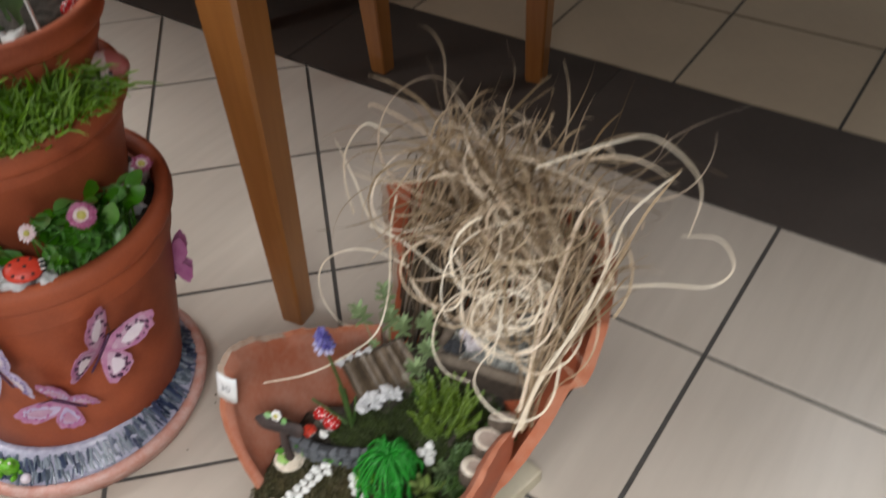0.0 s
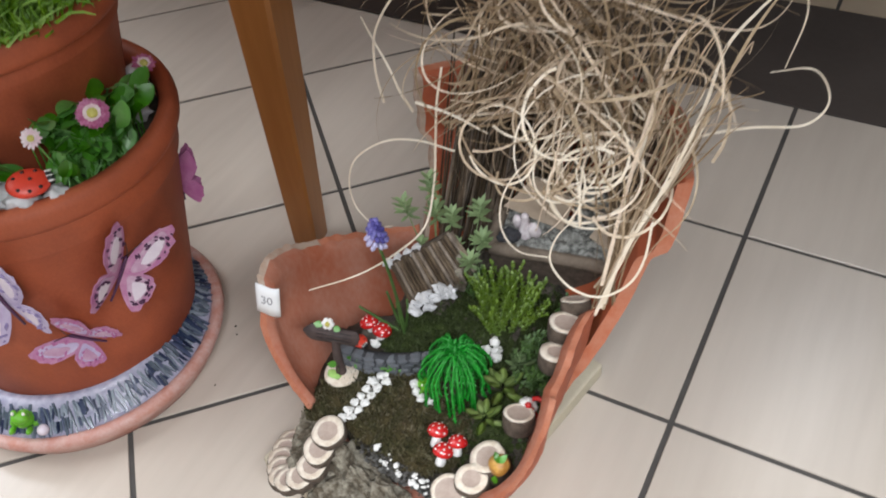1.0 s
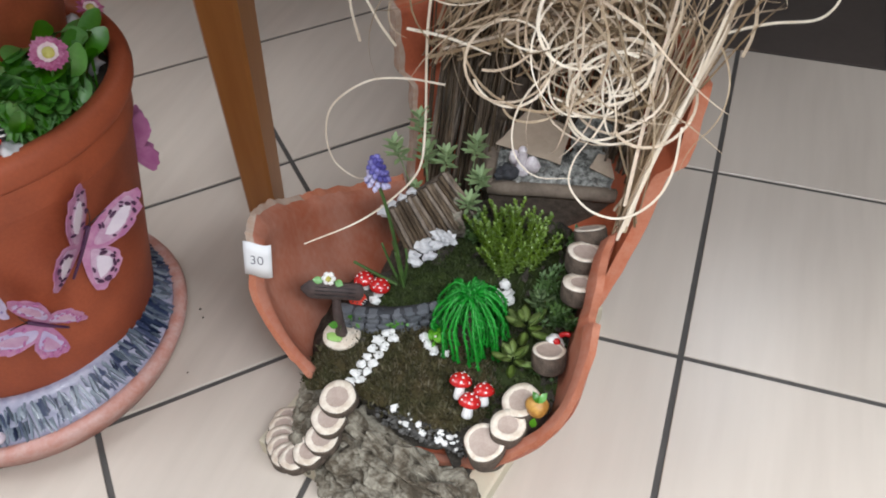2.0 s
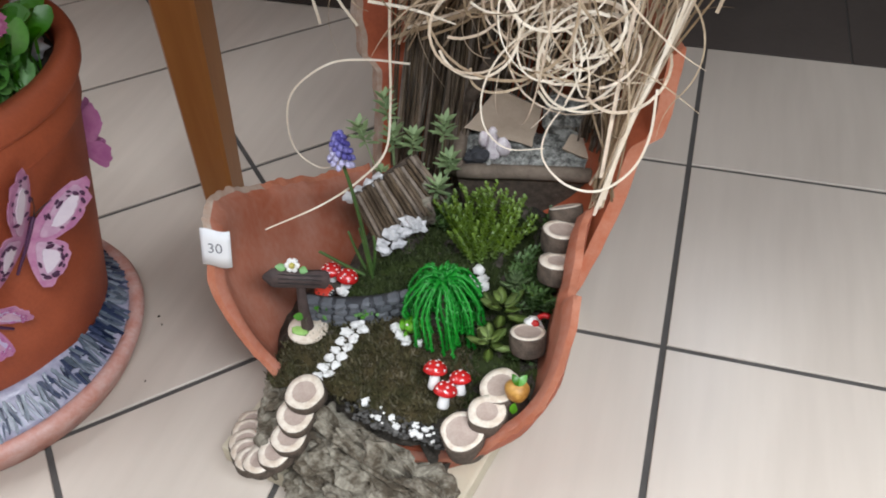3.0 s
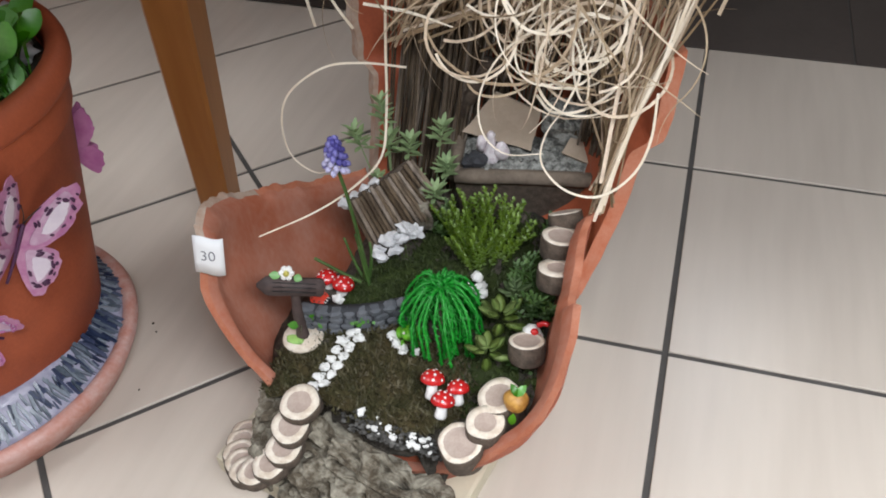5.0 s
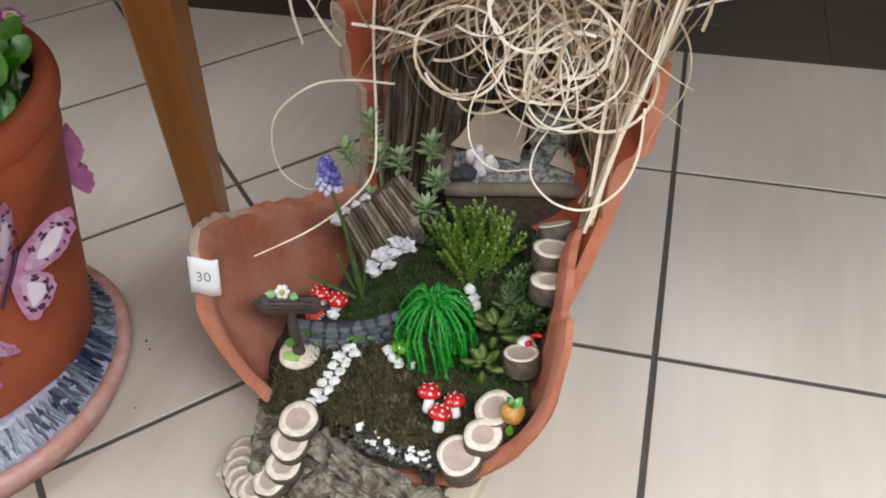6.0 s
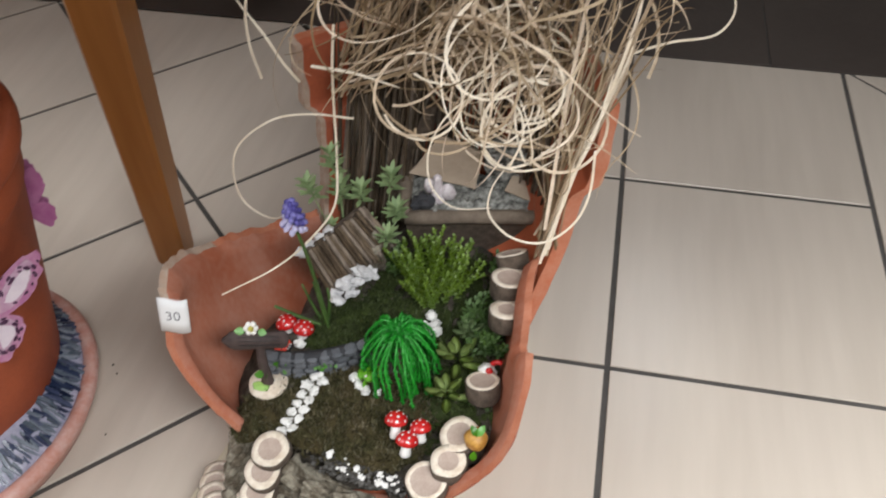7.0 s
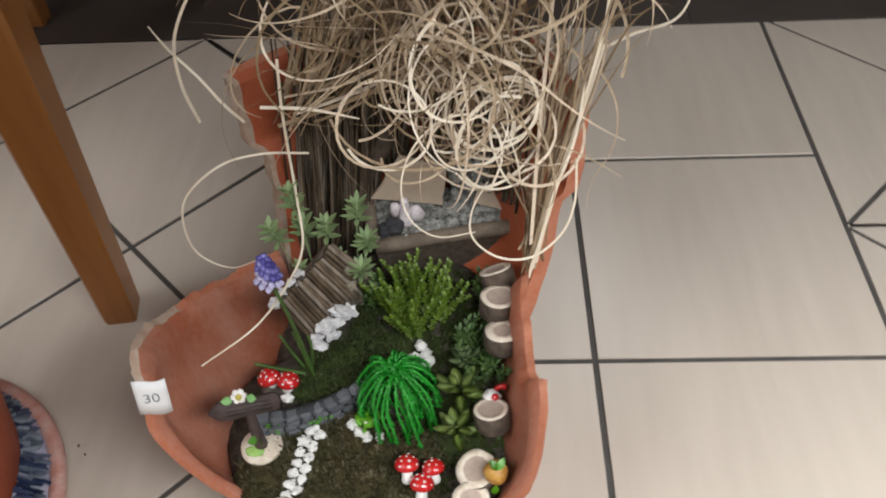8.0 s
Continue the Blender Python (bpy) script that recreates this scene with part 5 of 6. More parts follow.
blob(elf, (0, 0, 0.007), (0.0075, 0.0065, 0.0080), 0.2, 2, 3, 3)
blob(elf, (-0.002, -0.003, 0.017), (0.0062, 0.0060, 0.0058), 0.15, 2, 3, 5)
plain = len(elf.faces)
blob(elf, (0.001, -0.0055, 0.0215), (0.0032, 0.0030, 0.0030), 0.2, 2, 2, 6)
blob(elf, (0.0045, -0.0060, 0.0165), (0.0024, 0.0022, 0.0030), 0.2, 2, 2, 8)
tube(elf, spline([(0.002, 0.003, 0.018), (0.006, 0.004, 0.021), (0.010, 0.003, 0.022)], 6), 0.0024, 0.0020, 7)
tube(elf, spline([(0.003, -0.004, 0.008), (0.007, -0.005, 0.004), (0.009, -0.008, 0.000)], 6), 0.0030, 0.0026, 7)
elf.faces.ensure_lookup_table()
for f in elf.faces[plain:]:
    f.material_index = 1
solo("figurine", elf, [M_WHITE_PAINT, M_RED], pose(-0.106, -0.424, 0.124, 10, 5, 0), "tiny white and red figurine beside a log slice", "figurine")

# yellow fruit ornament
fr = thing("gourd_ornament", pose(-0.1055, -0.4885, 0.1255, 20, 10, 0), "small orange-yellow gourd ornament with green leaves", "gourd ornament")
bm = bmesh.new()
lathe(bm, [(0, 0), (0.005, 0.0005), (0.0082, 0.004), (0.0094, 0.009), (0.0080, 0.0140), (0.0040, 0.0165), (0, 0.0170)], 24, 0.10, 6)
part("fruit", bm, M_ORANGE, fr)
for a in (1.2, 2.4):
    bm = bmesh.new()
    leaf(bm, (0, 0, 0.017), (0.010 * math.cos(a), 0.010 * math.sin(a), 0.021), 0.006, bend=0.2)
    part("leaf", bm, M_LEAF, fr, "green leaf")
bm = bmesh.new()
leaf(bm, (0.001, -0.009, 0.006), (0.002, -0.014, -0.008), 0.006, (0, -1, 0))
part("leaf", bm, M_LIME_G, fr, "lime green leaf")


# plants
def rosette(p, r, n, seed, label, material=None, lift=0.5):
    ob = thing("succulent", pose(p[0], p[1], p[2]), label, "succulent", "succulents")
    random.seed(seed)
    for k in range(n):
        u = k / n
        a = k * 2.4 + random.uniform(-.15, .15)
        el = 0.15 + 0.85 * u
        l = r * (1.05 - 0.55 * u) * random.uniform(0.9, 1.1)
        d = Vector((math.cos(a) * math.cos(el), math.sin(a) * math.cos(el), math.sin(el)))
        b = Vector((0, 0, r * lift * u))
        bm = bmesh.new()
        leaf(bm, b + d * r * 0.08, b + d * l, r * 0.34, bend=-0.12, seg=7, fold=0.35, broad=0.46)
        bmesh.ops.solidify(bm, geom=bm.faces[:], thickness=0.0007)
        part("leaf", bm, material or M_SEMP, ob)
    return ob


rosette((-0.131, -0.428, 0.141), 0.027, 10, 1, "pale green succulent rosette in the moss")
rosette((-0.134, -0.458, 0.134), 0.023, 11, 2, "pale green succulent rosette beside the toadstools")
rosette((-0.126, -0.402, 0.146), 0.017, 18, 3, "green succulent rosette under the shrub", M_SAGE)


def sprig(bm, base, tip, leaves, l, w, seed, start=0.15, apart=None):
    """A stem with small leaves all the way up."""
    random.seed(seed)
    base, tip = Vector(base), Vector(tip)
    mid = base.lerp(tip, 0.5) + Vector((random.uniform(-.004, .004), random.uniform(-.004, .004), 0))
    pts = spline([base, mid, tip], 8)
    tube(bm, pts, 0.0008, 0.0005, 4)
    t = (tip - base).normalized()
    for k in range(leaves):
        u = start + (1 - start) * k / leaves
        p = pts[min(8, int(u * 8))].lerp(pts[min(8, int(u * 8) + 1)], u * 8 - int(u * 8))
        a = k * 2.4
        side = Vector((math.cos(a), math.sin(a), 0))
        d = (side * (1.1 - 0.45 * u) + t * ((0.35 + 0.5 * u) if start < 0.3 else (0.1 + 0.6 * k / leaves))).normalized()
        end = p + d * l * random.uniform(0.8, 1.1) * (1 - 0.25 * u)
        if apart is None:
            leaf(bm, p, end, w, seg=3)
        else:
            one = bmesh.new()
            leaf(one, p, end, w, seg=4)
            part("leaf", one, M_SAGE, apart)


def bush(name, base, tips, leaves, l, w, material, label, category, seed):
    ob = thing(name, Matrix.Translation(base), label, category)
    for k, tp in enumerate(tips):
        bm = bmesh.new()
        random.seed(seed + k)
        sprig(bm, Vector((random.uniform(-.006, .006), random.uniform(-.006, .006), 0)) + Vector((tp[0], tp[1], 0)) * 0.35, tp, leaves, l, w, seed + k)
        part("shoot", bm, material, ob)
    return ob


random.seed(71)
tips = []
for k in range(50):
    a, r = random.uniform(0, 6.283), math.sqrt(random.random())
    tips.append((0.050 * r * math.cos(a) + 0.002, 0.038 * r * math.sin(a) + 0.010, 0.026 + 0.044 * (1 - r * 0.55) * random.uniform(0.55, 1.1)))
bush("shrub", (-0.170, -0.347, 0.122), tips, 36, 0.0052, 0.0028, M_THYME, "small bushy yellow-green shrub planted in moss", "shrub", 100)
tips = [(random.uniform(-.020, .020), random.uniform(-.035, .030), random.uniform(0.018, 0.044)) for k in range(34)]
bush("creeping_plant", (-0.113, -0.388, 0.124), tips, 17, 0.0088, 0.0027, M_LEAF_C, "dark green creeping plant beside the shrub", "plant", 200)
tips = [(random.uniform(-.025, .020), random.uniform(-.020, .020), random.uniform(0.015, 0.040)) for k in range(16)]
bush("creeping_plant", (-0.205, -0.322, 0.128), tips, 15, 0.0092, 0.0027, M_LEAF_C, "dark green creeping plant behind the shelter", "plant", 300)
tips = [(random.uniform(-.018, .014), random.uniform(-.025, .025), random.uniform(0.004, 0.018)) for k in range(9)]
bush("creeping_plant", (-0.104, -0.432, 0.114), tips, 11, 0.0075, 0.0038, M_LEAF_C, "dark green creeping plant along the pot wall", "plant", 400)
tips = [(random.uniform(-.016, .014), random.uniform(-.014, .014), random.uniform(0.012, 0.034)) for k in range(12)]
bush("creeping_plant", (-0.100, -0.330, 0.136), tips, 12, 0.0085, 0.0036, M_LEAF_C, "dark green creeping plant under the tray", "plant", 450)
for k, (b, tp) in enumerate([((-0.262, -0.330, 0.126), (-0.019, 0.003, 0.104)), ((-0.255, -0.320, 0.128), (-0.012, 0.022, 0.115)), ((-0.248, -0.315, 0.128), (0.008, 0.010, 0.084)),
                             ((-0.250, -0.318, 0.128), (-0.010, 0.016, 0.082)), ((-0.222, -0.312, 0.130), (0.008, 0.016, 0.094)), ((-0.214, -0.316, 0.130), (0.006, 0.010, 0.062)),
                             ((-0.222, -0.325, 0.128), (0.008, 0.000, 0.048))]):
    bm = bmesh.new()
    ob = thing("sage_sprig", Matrix.Translation(b), "upright sprig with narrow grey-green leaves", "plant", "grey-green sprigs")
    sprig(bm, (0, 0, 0), tp, 22, 0.0185, 0.0044, 500 + k, 0.82, ob)
    if k % 2 == 0:
        sprig(bm, Vector(tp) * 0.3, Vector(tp) * 0.62 + Vector((0.012, -0.004, 0)), 10, 0.0120, 0.0036, 540 + k, 0.8, ob)
    part("stem", bm, M_SAGE, ob)

# reed screen inside the rear wall
screen = thing("twig_screen", pose(PC[0], PC[1], 0.125), "screen of upright thin grey-brown twigs lining the pot", "twig screen")
random.seed(81)
for k in range(270):
    d = random.uniform(92, 121) if k < 160 else random.uniform(38, 100)
    r = 0.149 - random.uniform(0.0, 0.022) * (1 if k < 160 else 0.25) + (0.022 * math.exp(-((d - 62) / 24) ** 2) if k >= 160 else 0)
    p = rear_xyz(d, random.uniform(0.115, 0.145) if d > 92 else random.uniform(0.19, 0.21), r - 0.004) - Vector((0, 0, 0.125))
    q = rear_xyz(d + random.uniform(-6, 4), random.uniform(0.29, 0.36), r + random.uniform(0.002, 0.012)) - Vector((0, 0, 0.125))
    m_ = p.lerp(q, 0.5) + Vector((random.uniform(-.003, .003), random.uniform(-.003, .003), 0))
    bm = bmesh.new()
    tube(bm, spline([p, m_, q], 6), random.uniform(0.0009, 0.0019), random.uniform(0.0007, 0.0013), 5, wob=0.08)
    part("twig", bm, M_REED, screen)

# long pale blades of the dried grass
special([Vector(p) for p in ((-0.260, -0.270, 0.350), (-0.261, -0.282, 0.319), (-0.262, -0.288, 0.282), (-0.261, -0.300, 0.237), (-0.257, -0.330, 0.209), (-0.266, -0.370, 0.206), (-0.283, -0.410, 0.208), (-0.321, -0.437, 0.197))], 0.0029)
special([Vector(p) for p in ((-0.250, -0.275, 0.262), (-0.291, -0.270, 0.258), (-0.324, -0.280, 0.255), (-0.356, -0.290, 0.231), (-0.363, -0.300, 0.204), (-0.358, -0.302, 0.172), (-0.331, -0.310, 0.163), (-0.302, -0.320, 0.183))], 0.0026)
special([Vector(p) for p in ((-0.072, -0.352, 0.203), (-0.066, -0.345, 0.244), (-0.055, -0.330, 0.291), (-0.035, -0.300, 0.340), (-0.028, -0.280, 0.372))], 0.0046)
special([Vector(p) for p in ((-0.075, -0.356, 0.196), (-0.063, -0.349, 0.250), (-0.050, -0.333, 0.300), (-0.030, -0.305, 0.352), (-0.020, -0.286, 0.390))], 0.0038)
special([Vector(p) for p in ((-0.070, -0.350, 0.200), (-0.064, -0.340, 0.250), (-0.058, -0.322, 0.300), (-0.050, -0.300, 0.345))], 0.0034, 30, M_STRAW)
special([Vector(p) for p in ((-0.069, -0.352, 0.210), (-0.059, -0.345, 0.271), (-0.044, -0.330, 0.316), (-0.036, -0.305, 0.352))], 0.0036)
special([Vector(p) for p in ((-0.042, -0.335, 0.303), (-0.042, -0.345, 0.269), (-0.051, -0.352, 0.242), (-0.073, -0.356, 0.221), (-0.099, -0.358, 0.224), (-0.118, -0.355, 0.243), (-0.118, -0.345, 0.262), (-0.106, -0.335, 0.282))], 0.0026)
special([Vector(p) for p in ((-0.040, -0.285, 0.330), (-0.032, -0.275, 0.345), (0.003, -0.250, 0.348), (0.040, -0.225, 0.344), (0.052, -0.210, 0.360), (0.036, -0.212, 0.386), (0.005, -0.215, 0.378))], 0.0028)
special([Vector(p) for p in ((-0.045, -0.320, 0.300), (-0.026, -0.300, 0.389), (-0.022, -0.280, 0.430), (-0.008, -0.260, 0.453), (0.006, -0.250, 0.470))], 0.0034)
special([Vector(p) for p in ((-0.042, -0.310, 0.310), (-0.022, -0.292, 0.385), (-0.008, -0.275, 0.440), (0.008, -0.258, 0.478))], 0.0036, 30, M_STRAW)
special([Vector(p) for p in ((-0.300, -0.262, 0.285), (-0.314, -0.260, 0.303), (-0.330, -0.250, 0.320), (-0.352, -0.240, 0.342), (-0.361, -0.240, 0.362))], 0.0032)
special([Vector(p) for p in ((-0.341, -0.250, 0.276), (-0.346, -0.250, 0.316), (-0.338, -0.250, 0.361), (-0.305, -0.250, 0.406), (-0.262, -0.260, 0.410))], 0.0034)
special([Vector(p) for p in ((-0.272, -0.300, 0.329), (-0.236, -0.300, 0.326), (-0.199, -0.305, 0.320))], 0.0034)
special([Vector(p) for p in ((-0.060, -0.338, 0.318), (-0.049, -0.340, 0.316), (-0.028, -0.340, 0.303), (-0.010, -0.345, 0.293))], 0.0014, 24, M_STRAW)
special([Vector(p) for p in ((-0.090, -0.300, 0.470), (-0.038, -0.280, 0.500), (-0.016, -0.260, 0.500), (0.011, -0.250, 0.480), (0.022, -0.240, 0.447), (0.016, -0.232, 0.395))], 0.0024)

# round curls of pale blades hanging in front
random.seed(97)
for k in range(13):
    ax = (Vector((0.15, -0.62, 0.60)) + Vector((random.gauss(0, .42), random.gauss(0, .42), random.gauss(0, .42)))).normalized()
    u = ax.orthogonal().normalized()
    v = ax.cross(u)
    c = BALL + Vector((random.gauss(0.002, .020), random.gauss(-0.014, .012), random.gauss(0.006, .016)))
    r0, a0, sweep = random.uniform(0.018, 0.050), random.uniform(0, 6.28), random.uniform(2.4, 6.0)
    grow, squash = random.uniform(-0.25, 0.55), random.uniform(0.65, 1.0)
    pts = []
    for q in range(10):
        a = a0 + sweep * q / 9
        rr = r0 * (1 + grow * q / 9)
        pts.append(c + u * rr * math.cos(a) + v * rr * squash * math.sin(a) + ax * 0.012 * math.sin(a * 0.8 + k))
    if min(p.y for p in pts) < -0.385 or min(p.z for p in pts) < 0.245:
        continue
    special(pts, random.uniform(0.0020, 0.0034), 40, M_STRAW_PALE if k % 3 else M_STRAW)

# ---- planting and ornaments of the stacked pots ----
def on_low_pot(deg, h):
    """A place on the wall of the large pot, h along its axis, and the way out."""
    k = h / 0.290
    c = Vector((S1[0], S1[1], 0.0245)).lerp(Vector(R1), k)
    r = 0.122 + 0.0225 * min(1, k / 0.80) + (0.004 if k > 0.80 else 0)
    out = Vector((math.cos(radians(deg)), math.sin(radians(deg)), 0))
    return c + out * r, out


UPPER = [(0.0, 0.0), (0.06, 0.34), (0.20, 0.72), (0.38, 1.00), (0.56, 1.14), (0.70, 1.10), (0.76, 0.90), (0.74, 0.64), (0.66, 0.40), (0.44, 0.14), (0.2, 0.0)]
LOWER = [(0.0, 0.06), (0.30, 0.10), (0.56, 0.08), (0.70, -0.08), (0.69, -0.32), (0.58, -0.54), (0.44, -0.70), (0.33, -0.62), (0.18, -0.42), (0.06, -0.18)]


def wing(bm, pts, s, sx, scale=1.0, lift=0.0, shrink=1.0, centre=(0, 0)):
    P = [(((x - centre[0]) * shrink * (0.72 if shrink < 1 else 1) + centre[0]) * 1.02, (y - centre[1]) * shrink + centre[1]) for x, y in pts]
    n = len(P)
    P2 = []
    for i in range(n):
        a, b, c, d = P[i - 1], P[i], P[(i + 1) % n], P[(i + 2) % n]
        P2.append(b)
        for f in (0.25, 0.5, 0.75):
            q = [((2 * b[k]) + (c[k] - a[k]) * f + (2 * a[k] - 5 * b[k] + 4 * c[k] - d[k]) * f * f + (3 * b[k] - a[k] - 3 * c[k] + d[k]) * f ** 3) / 2 for k in (0, 1)]
            frill = 1 + 0.10 * noise.noise((q[0] * 6.5, q[1] * 6.5, shrink + s * 40))
            P2.append((q[0] * frill, q[1] * frill))
    top = [bm.verts.new((sx * x * s, y * s, lift + 0.10 * s * math.sin(x * 2.0))) for x, y in P2]
    bot = [bm.verts.new((sx * x * s, y * s, lift - 0.0008 + 0.10 * s * math.sin(x * 2.0))) for x, y in P2]
    if sx < 0:
        top, bot = top[::-1], bot[::-1]
    bm.faces.new(top[::-1])
    bm.faces.new(bot)
    m = len(top)
    for i in range(m):
        bm.faces.new((top[i], top[(i + 1) % m], bot[(i + 1) % m], bot[i]))


def butterfly(deg, h, s, spin, mats, label, spread=22, off=0.004):
    base, out = on_low_pot(deg, h)
    side = Vector((0, 0, 1)).cross(out)
    rot = Matrix((side, Vector((0, 0, 1)), out)).transposed().to_4x4()
    ob = thing("butterfly", Matrix.Translation(base + out * off) @ rot @ pose(0, 0, 0, 0, 0, spin), label, "butterfly ornament", "butterflies on the pot")
    edge, inner, mark, middle = mats
    for sx in (1, -1):
        tilt = pose(0, 0, 0, 0, -sx * spread, 0)
        for nm, pts, c in (("upper_wing", UPPER, (0.46, 0.60)), ("lower_wing", LOWER, (0.42, -0.24))):
            bm = bmesh.new()
            wing(bm, pts, s, sx)
            w = part(nm, bm, edge, ob, smooth=False, at=tilt)
            bm = bmesh.new()
            wing(bm, pts, s, sx, lift=0.0012, shrink=0.50, centre=c)
            part("pale_patch", bm, inner, w, "paler patch", smooth=False)
            bm = bmesh.new()
            wing(bm, pts, s, sx, lift=0.0006, shrink=0.78, centre=(c[0] * 0.86, c[1] * 0.92))
            part("middle_patch", bm, middle, w, "lilac field round the paler patch", smooth=False)
            random.seed(int(deg * 3 + h * 900) + sx + len(pts))
            for k in range(14):
                q = pts[1 + k % (len(pts) - 2)]
                f = random.uniform(0.50, 0.84)
                x, y = (c[0] + (q[0] - c[0]) * f) * 1.02, c[1] + (q[1] - c[1]) * f
                bm = bmesh.new()
                r = s * random.uniform(0.016, 0.036)
                blob(bm, (0, 0, 0), (r, r * random.uniform(1.2, 2.6), 0.0006), 0.5, 2, 2, k)
                part("wing_spot", bm, mark, w, "dark wing marking", at=Matrix.Translation((sx * x * s, y * s, 0.0013 + 0.10 * s * math.sin(x * 2.0))) @ pose(0, 0, 0, 0, 0, math.degrees(math.atan2(q[1] - c[1], sx * (q[0] - c[0])))))
    bm = bmesh.new()
    tube(bm, spline([(0, -0.55 * s, 0.001), (0, -0.1 * s, 0.0025), (0, 0.4 * s, 0.002)], 8), 0.0012, 0.0019, 7)
    part("body", bm, M_PURPLE_D, ob, "dark slim body")
    for sx in (1, -1):
        bm = bmesh.new()
        tube(bm, spline([(0, 0.4 * s, 0.002), (sx * 0.06 * s, 0.55 * s, 0.004), (sx * 0.18 * s, 0.72 * s, 0.006)], 6), 0.0005, 0.0004, 5)
        part("antenna", bm, M_BLACK, ob)
    return ob


PINKS, LAVS, MAUVE = (M_PINK, M_WING_W, M_PURPLE_D, M_PINK_PALE), (M_LAV, M_WING_W, M_LAV_D, M_LAV), (M_PINK_D, M_PINK, M_PINK_D, M_PINK_D)
butterfly(-14, 0.174, 0.051, -40, PINKS, "pink and white butterfly ornament on the large pot", 16)
butterfly(-33, 0.121, 0.040, 44, (M_PINK, M_PINK_PALE, M_PINK_D, M_LAV), "pink butterfly ornament low on the large pot", 20)
butterfly(-54, 0.190, 0.052, 8, LAVS, "lavender butterfly ornament on the large pot", 22)
butterfly(50, 0.158, 0.035, -8, MAUVE, "mauve butterfly ornament standing off the pot", 60, 0.001)
butterfly(-80, 0.140, 0.038, -20, LAVS, "lavender butterfly ornament at the front of the pot", 22)


def daisy(p, face, r, m_pet, label, stem_to, n=48):
    face = Vector(face).normalized()
    ob = thing("daisy", Matrix.Translation(stem_to), label, "daisy", "daisies")
    o = Vector(p) - Vector(stem_to)
    bm = bmesh.new()
    tube(bm, spline([(0, 0, 0), o * 0.5 + Vector((0.002, -0.003, 0.006)), o], 8), 0.0012, 0.0010, 6)
    part("stem", bm, M_LEAF, ob, "green stem")
    rot = face.to_track_quat("Z", "Y").to_matrix().to_4x4()
    head = Matrix.Translation(o) @ rot
    for lay, k0, tilt in ((0, 1.0, 0.10), (1, 0.88, 0.34), (2, 0.60, 0.52)):
        for k in range(n // 2):
            a = 2 * math.pi * (k + 0.33 * lay) / (n // 2) + random.uniform(-.05, .05)
            d = Vector((math.cos(a), math.sin(a), tilt)).normalized()
            bm = bmesh.new()
            leaf(bm, d * r * 0.22, d * r * k0 * random.uniform(0.90, 1.05), r * 0.30, seg=5, fold=0.15, broad=0.70)
            part("petal", bm, m_pet if lay < 2 else M_PETAL_P, ob, at=head)
    bm = bmesh.new()
    blob(bm, (0, 0, r * 0.16), (r * 0.31, r * 0.31, r * 0.20), 0.12, 6, 3, 3)
    part("flower_centre", bm, M_YELLOW, ob, "yellow flower centre", at=head)
    return ob


TO_CAM = (0.55, -0.45, 0.70)
daisy((-0.484, -0.463, 0.368), TO_CAM, 0.0142, M_PETAL, "magenta-edged daisy with yellow centre in the large pot", (-0.515, -0.445, 0.285))
daisy((-0.518, -0.503, 0.360), (0.4, -0.6, 0.7), 0.0098, M_PETAL_P, "half-open blush white daisy in the large pot", (-0.525, -0.480, 0.285), 26)
daisy((-0.536, -0.357, 0.338), (0.5, -0.1, 0.9), 0.0120, M_PETAL, "small magenta daisy near the pot rim", (-0.545, -0.380, 0.285), 26)
daisy((-0.553, -0.441, 0.372), (0.6, -0.5, 0.5), 0.0100, M_PETAL_P, "pale daisy standing before the middle pot", (-0.540, -0.445, 0.285), 22)
daisy((-0.556, -0.470, 0.362), (0.4, -0.5, 0.7), 0.0085, M_PETAL_P, "closed pale daisy bud in the large pot", (-0.552, -0.460, 0.285), 18)


LADY = Vector((-0.527, -0.519, 0.321))


def daisy_leaves(deg0, deg1, n, seed, label):
    """A clump of spoon-shaped leaves inside the rim of the large pot."""
    am = radians((deg0 + deg1) / 2)
    o = Vector((R1[0] + 0.122 * math.cos(am), R1[1] + 0.122 * math.sin(am), 0.282))
    ob = thing("daisy_plant", Matrix.Translation(o), label, "plant", "daisy leaves")
    random.seed(seed)
    k = 0
    while k < n:
        a, r = radians(random.uniform(deg0, deg1)), random.uniform(0.098, 0.132)
        root = Vector((R1[0] + r * math.cos(a), R1[1] + r * math.sin(a), 0.284 + 0.022 * random.random() + 0.062 * random.random() * max(0, (0.132 - r) / 0.034)))
        b = random.uniform(0, 6.283)
        l = random.uniform(0.024, 0.046)
        el = random.uniform(0.35, 1.35)
        d = Vector((math.cos(b) * math.cos(el) + 0.18, math.sin(b) * math.cos(el) - 0.12, math.sin(el))).normalized()
        tip = root + d * l
        q = (tip.xy - Vector(R1).xy).length
        if tip.z > 0.366 or q > 0.130 + 1.1 * max(0, tip.z - 0.318) or q > 0.158 or (tip.xy - Vector(R2).xy).length < 0.106 + 0.3 * max(0, tip.z - 0.30) or (tip - LADY).length < 0.034 or (root - LADY).length < 0.030 or (tip.z > 0.325 and (tip.xy - LADY.xy).length < 0.024):
            continue
        bm = bmesh.new()
        spoon(bm, root - o, tip - o, random.uniform(0.013, 0.021), (random.gauss(0.3, .35), random.gauss(-0.3, .35), 1), random.uniform(0.02, 0.2), random.uniform(0.08, 0.3))
        if root.z > 0.290:
            tube(bm, [Vector((root.x, root.y, 0.284)) - o + Vector((random.gauss(0, .006), random.gauss(0, .006), 0)), root - o], 0.0008, 0.0007, 5)
        part("leaf", bm, M_LEAF, ob)
        k += 1
    return ob


